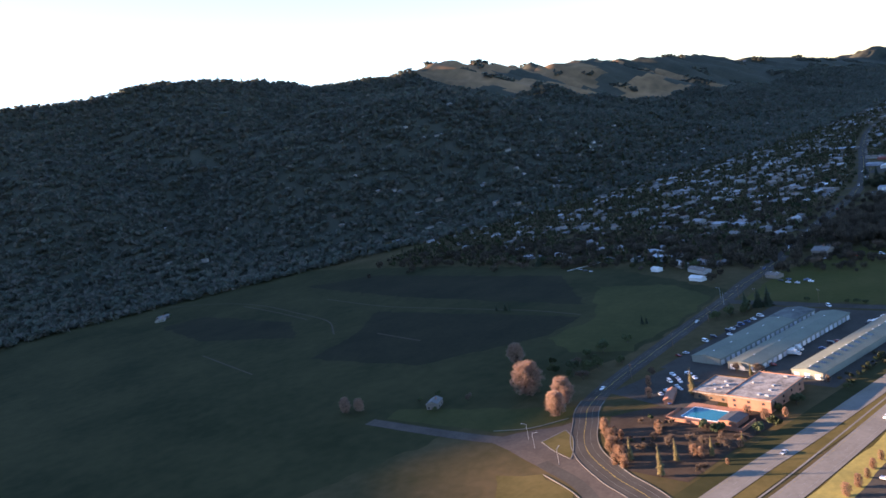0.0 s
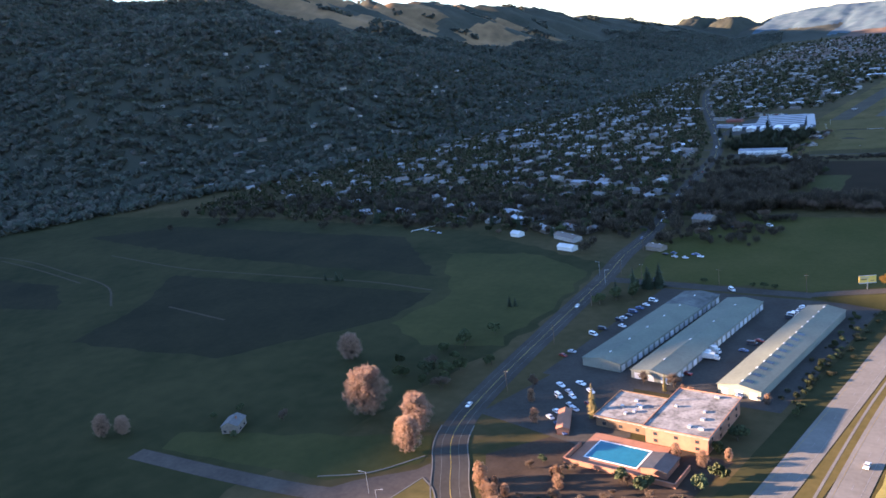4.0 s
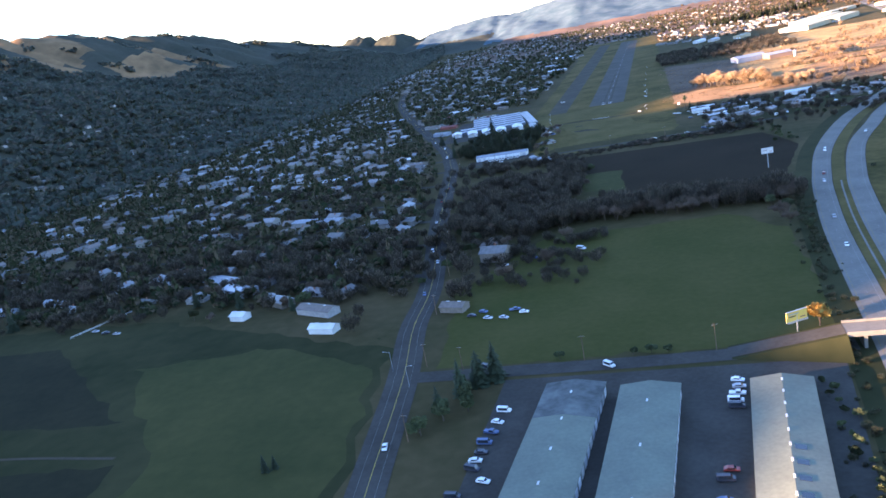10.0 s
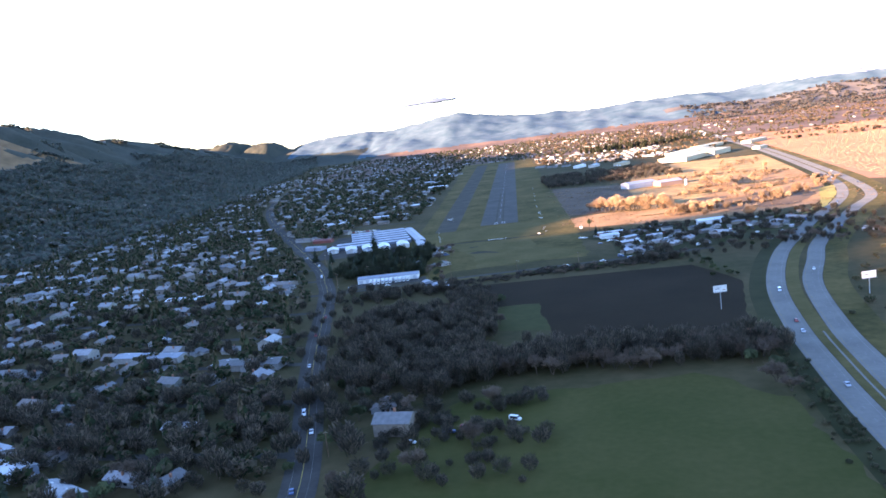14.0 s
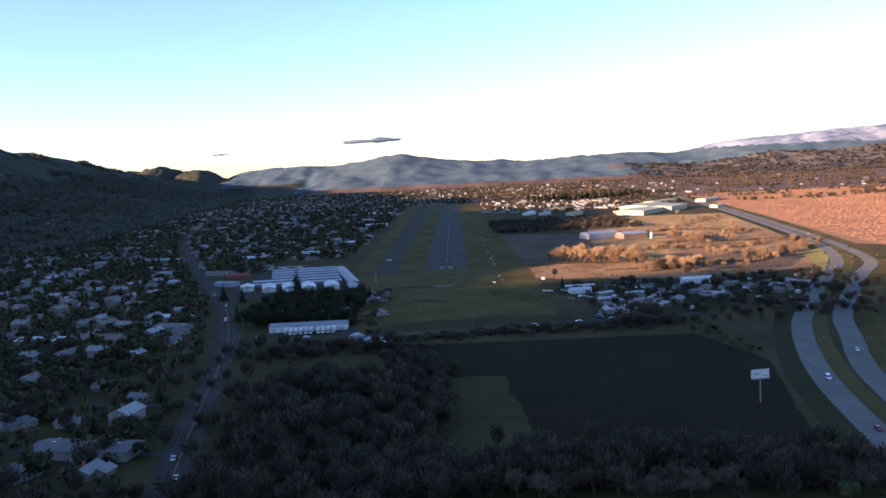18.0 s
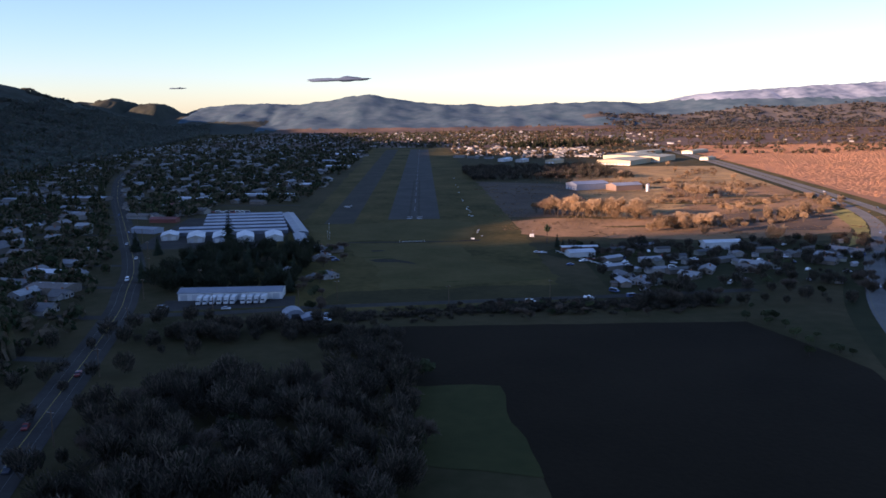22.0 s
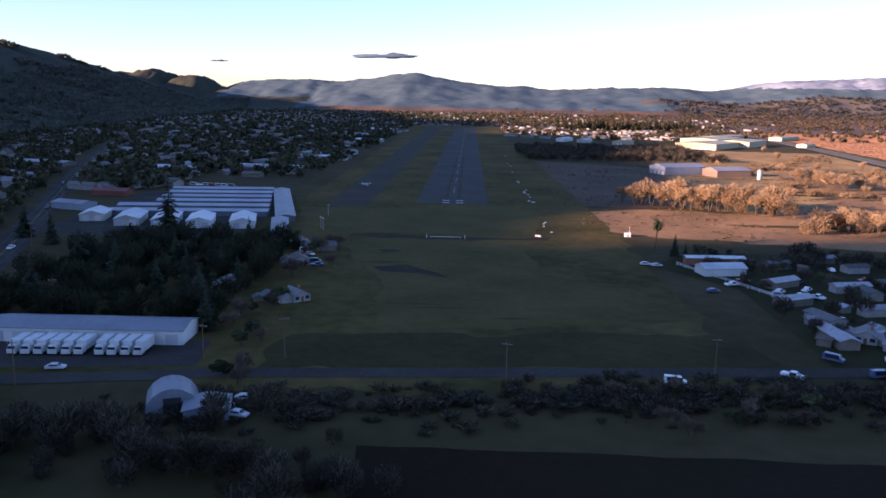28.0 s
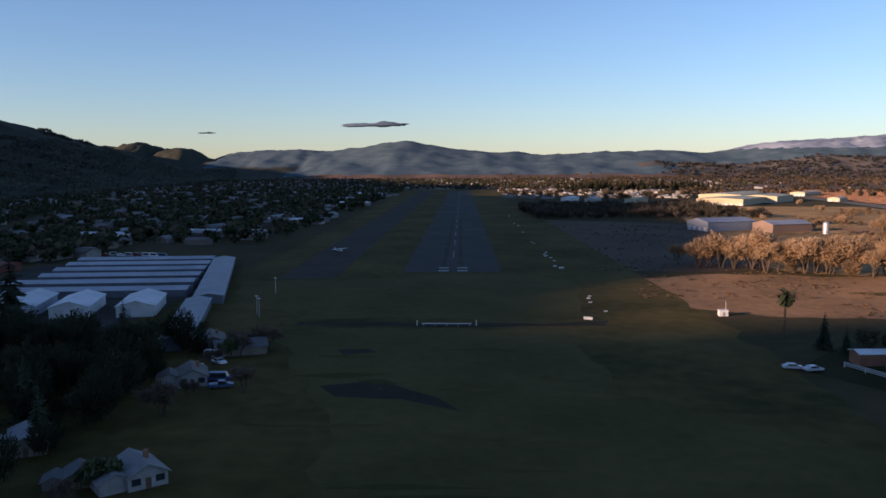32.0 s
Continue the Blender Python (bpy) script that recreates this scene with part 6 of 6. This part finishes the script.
M["signyellow"] = material("yellow_sign_face", (0.75, 0.5, 0.1), (0.65, 0.42, 0.1), 0.2, 0.6)
billboard(137, -500, 14, 10, 8, M["white"], "white billboard on one steel post by the ploughed field")
billboard(221, -496, 13, 12, 8.5, M["white"], "white billboard on one steel post east of the highway")
billboard(110, -790, 10, 30, 9, M["signyellow"], "yellow billboard catching the sun beside the overpass")


def pole(x, y, h, label="weathered wooden utility pole with a crossarm", name="utility_pole"):
    ob = new(name)
    part("post", tube(bmesh.new(), (0, 0, -0.5), (0, 0, h), 0.2, 0.12, 8), M["timber"], ob)
    part("crossarm", boxes((-1.2, 1.2, -0.08, 0.08, h - 0.9, h - 0.75)), M["timber"], ob)
    for s in (-1, -0.4, 0.4, 1):
        part("insulator", tube(bmesh.new(), (s, 0, h - 0.75), (s, 0, h - 0.5), 0.06, 0.04, 6), M["white"], ob)
    ob.matrix_basis = pose(x, y, ground_z(x, y), rz=rng.uniform(-20, 20))
    return tagged(ob, label, "utility pole", "utility poles")


for x, y in ((-53, -318), (-35, -310), (-112, -275), (20, -326), (70, -318), (-90, -335), (-20, -800), (30, -799), (80, -798)):
    pole(x, y, 11)
for k in range(16):
    y = -980 + k * 62
    pole(state_x(y) + 10, y, 11)


def lamp(x, y, ang):
    ob = new("street_lamp")
    part("post", tube(bmesh.new(), (0, 0, -0.3), (0, 0, 9), 0.12, 0.08, 8), M["steel"], ob)
    part("arm", tube(bmesh.new(), (0, 0, 8.9), (2.4, 0, 9.3), 0.06, 0.05, 6), M["steel"], ob)
    part("head", boxes((2.2, 3.0, -0.16, 0.16, 9.2, 9.4)), M["steel"], ob)
    ob.matrix_basis = pose(x, y, 0, rz=ang)
    return tagged(ob, "galvanised street lamp at the junction", "street lamp", "street lamps")


for x, y, a in ((4, -1086, 20), (-8, -1078, 200), (30, -1096, 100), (-40, -812, 0), (-52, -796, 180)):
    lamp(x, y, a)

bar = new("approach_light_bar")
part("beam", boxes((-7.5, 7.5, -0.15, 0.15, 0.7, 0.95)), M["white"], bar)
for x in (-7, -3.5, 0, 3.5, 7):
    part("leg", boxes((x - 0.1, x + 0.1, -0.1, 0.1, -0.1, 0.7)), M["steel"], bar)
    part("light", tube(bmesh.new(), (x, 0, 0.95), (x, 0, 1.25), 0.14, 0.1, 8), M["glass"], bar)
bar.matrix_basis = pose(0, -128, 0.05)
tagged(bar, "low white light bar across the runway's approach", "light bar")
for x in (-9, 9):
    b = new("marker_post")
    part("post", boxes((-0.15, 0.15, -0.15, 0.15, 0, 1.5)), M["white"], b)
    part("cap", boxes((-0.25, 0.25, -0.25, 0.25, 1.5, 1.7)), M["signyellow"], b)
    b.matrix_basis = pose(x, -127.5, 0.05)
    tagged(b, "short white marker post beside the light bar", "marker", "airfield markers")
for y, s in ((-118, 2.2), (-104, 1.0), (-86, 1.0), (-77, 1.0), (-72, 1.1), (13, 2.0), (20, 1.5), (44, 1.0), (58, 1.2), (66, 1.6), (74, 1.2), (85, 1.2), (140, 1.3), (150, 1.0), (230, 1.2), (300, 1.2), (330, 1.2), (439, 1.3)):
    b = new("marker_board")
    part("board", boxes((-0.9 * s, 0.9 * s, -0.1, 0.1, 0.25, 0.25 + 0.55 * s)), M["white"], b)
    for x in (-0.7 * s, 0.7 * s):
        part("leg", boxes((x - 0.06, x + 0.06, -0.06, 0.06, -0.1, 0.3)), M["steel"], b)
    b.matrix_basis = pose(51 - (6 if y < -110 else 0) + rng.uniform(-1.5, 1.5), y, 0.05, rz=rng.uniform(-25, 25)) @ Matrix.Scale(0.72, 4)
    tagged(b, "white marker board in the grass beside the runway", "marker", "airfield markers")
for x, y in ((-61, -113), (-67, -64), (-63, -108)):
    b = new("airfield_mast")
    part("post", tube(bmesh.new(), (0, 0, -0.2), (0, 0, 6), 0.09, 0.06, 6), M["white"], b)
    part("head", boxes((-0.5, 0.5, -0.2, 0.2, 5.9, 6.2)), M["white"], b)
    b.matrix_basis = pose(x, y, 0.05)
    tagged(b, "slim white mast beside the taxiway", "mast", "airfield masts")


def aeroplane():
    ob = new("light_aircraft")
    f = bmesh.new()
    rings = [(-2.6, 0.25, 1.1), (-2.2, 0.5, 1.15), (-1.0, 0.62, 1.25), (0.2, 0.6, 1.35), (1.4, 0.42, 1.3), (4.0, 0.12, 1.35)]
    prev = None
    for y, r, z in rings:
        ring = [f.verts.new((math.cos(k * math.tau / 12) * r, y, z + math.sin(k * math.tau / 12) * r * 1.1)) for k in range(12)]
        if prev:
            for k in range(12):
                f.faces.new((prev[k], prev[(k + 1) % 12], ring[(k + 1) % 12], ring[k]))
        else:
            f.faces.new(ring)
        prev = ring
    f.faces.new(prev)
    bmesh.ops.recalc_face_normals(f, faces=f.faces[:])
    part("fuselage", f, M["white"], ob)
    part("wing", boxes((-5.2, 5.2, -0.9, 0.6, 1.95, 2.1)), M["white"], ob)
    part("tailplane", boxes((-1.6, 1.6, 3.4, 4.2, 1.35, 1.43)), M["white"], ob)
    part("fin", boxes((-0.05, 0.05, 3.2, 4.2, 1.4, 2.6)), M["white"], ob)
    part("window", boxes((-0.6, 0.6, -1.3, 0.2, 1.55, 1.9)), M["glass"], ob)
    for x, y in ((-1.1, 0), (1.1, 0), (0, -2.0)):
        part("wheel", tube(bmesh.new(), (x - 0.08, y, 0.22), (x + 0.08, y, 0.22), 0.22, 0.22, 10), M["rubber"], ob)
        part("strut", tube(bmesh.new(), (x, y, 0.22), (x * 0.4, y, 1.0), 0.05, 0.05, 6), M["steel"], ob)
    return tagged(ob, "small white high-wing aircraft standing on the taxiway", "aircraft")


plane = aeroplane()
plane.matrix_basis = pose(-66, 90, 0.12, rz=50)
for x, y in ((-150, 560), (-160, 600), (-148, 640), (-155, 760), (-150, 800)):
    p = copy_thing(plane, pose(x, y, 0.05, rz=rng.uniform(40, 100)))
    tagged(p, "small white high-wing aircraft parked on the apron", group="parked aircraft")
hut = new("equipment_hut")
part("wall", boxes((-2, 2, -1.5, 1.5, 0, 2.6)), M["white"], hut)
part("roof", boxes((-2.2, 2.2, -1.7, 1.7, 2.6, 2.8)), M["white"], hut)
part("door", boxes((-0.5, 0.5, -1.56, -1.5, 0, 2.0)), M["steel"], hut)
part("mast", tube(bmesh.new(), (1.2, 0, 2.8), (1.2, 0, 7), 0.1, 0.06, 6), M["white"], hut)
hut.matrix_basis = pose(89, -110, 0) @ Matrix.Scale(0.7, 4)
tagged(hut, "small white equipment hut with a mast at the airfield's edge", "hut")
dome = new("storage_dome")
b = bmesh.new()
for k in range(9):
    a = math.pi * k / 8
    for y in (0, 9):
        b.verts.new((-5.5 * math.cos(a), y, 5.2 * math.sin(a)))
b.verts.ensure_lookup_table()
for k in range(8):
    b.faces.new([b.verts[i] for i in (2 * k, 2 * k + 2, 2 * k + 3, 2 * k + 1)])
b.faces.new([b.verts[2 * k] for k in range(9)])
b.faces.new([b.verts[2 * k + 1] for k in range(9)][::-1])
part("shell", b, M["greyroof"], dome)
part("doorway", boxes((-1.8, 1.8, -0.08, -0.01, 0, 3.2)), M["dark"], dome)
dome.matrix_basis = pose(-50, -347, 0, rz=20)
tagged(dome, "grey arched storage shelter beside the narrow road", "shelter")
shed((-46, -352), 14, 9, 8, 2.4, 3.2, M["barnwall"], M["greyroof"], "low grey lean-to beside the small barn", name="lean_to")
for x, y in ((-40, -344), (-36, -348), (-37, -339)):
    put_car(x, y, rng.uniform(60, 110))


def fence(x0, y0, x1, y1, label):
    ob = new("fence")
    n = max(2, int(math.hypot(x1 - x0, y1 - y0) / 6))
    d = Vector((x1 - x0, y1 - y0, 0))
    for i in range(n + 1):
        p = d * (i / n)
        part("post", boxes((p.x - 0.07, p.x + 0.07, p.y - 0.07, p.y + 0.07, -0.2, 1.4)), M["white"], ob)
    nrm = Vector((-d.y, d.x, 0)).normalized() * 0.04
    for z in (0.5, 0.9, 1.25):
        b = bmesh.new()
        v = [b.verts.new(c) for c in (-nrm + Vector((0, 0, z)), nrm + Vector((0, 0, z)), d + nrm + Vector((0, 0, z)), d - nrm + Vector((0, 0, z)))]
        f = b.faces.new(v)
        r = bmesh.ops.extrude_face_region(b, geom=[f])
        for q in [g for g in r["geom"] if isinstance(g, bmesh.types.BMVert)]:
            q.co.z += 0.14
        part("rail", b, M["white"], ob)
    ob.matrix_basis = pose(x0, y0, 0.02)
    return tagged(ob, label, "fence")


fence(-285, -715, -258, -650, "white rail fence between paddocks at the meadow's edge")
fence(96, -178, 118, -235, "pale rail fence between the airfield and the trailer homes")

# thin grey clouds over the northern range
M["cloud"] = material("grey_cloud", (0.08, 0.115, 0.18), (0.06, 0.085, 0.13), 0.012, 1.0)


def cloud(x, z, half, tall, seed):
    b = bmesh.new()
    bmesh.ops.create_icosphere(b, subdivisions=5, radius=1.0)
    for v in b.verts:
        p = v.co.copy()
        wisp = noise.fractal(Vector((p.x * 5, seed, p.z * 1.2)), 1.0, 2.0, 4)
        edge = 1 + 0.22 * noise.noise(Vector((seed, p.z * 4, p.x)))
        top = tall * (0.7 + 0.4 * noise.noise(Vector((p.x * 2.2, seed + 3, 0)))) * (1 + 0.35 * wisp) 
        v.co = Vector((p.x * half * edge, p.y * 30, p.z * (top if p.z > 0 else top * 0.5) + tall * 0.1 * p.x))
    for f in b.faces:
        f.smooth = True
    ob = part("backdrop", b, M["cloud"])
    ob.matrix_basis = pose(x, 4050, z)
    tagged(ob, "thin grey cloud low over the northern hills", "cloud", kind="structure")


cloud(-475, 285, 185, 24, 1.7)
cloud(-1395, 248, 50, 7, 9.1)
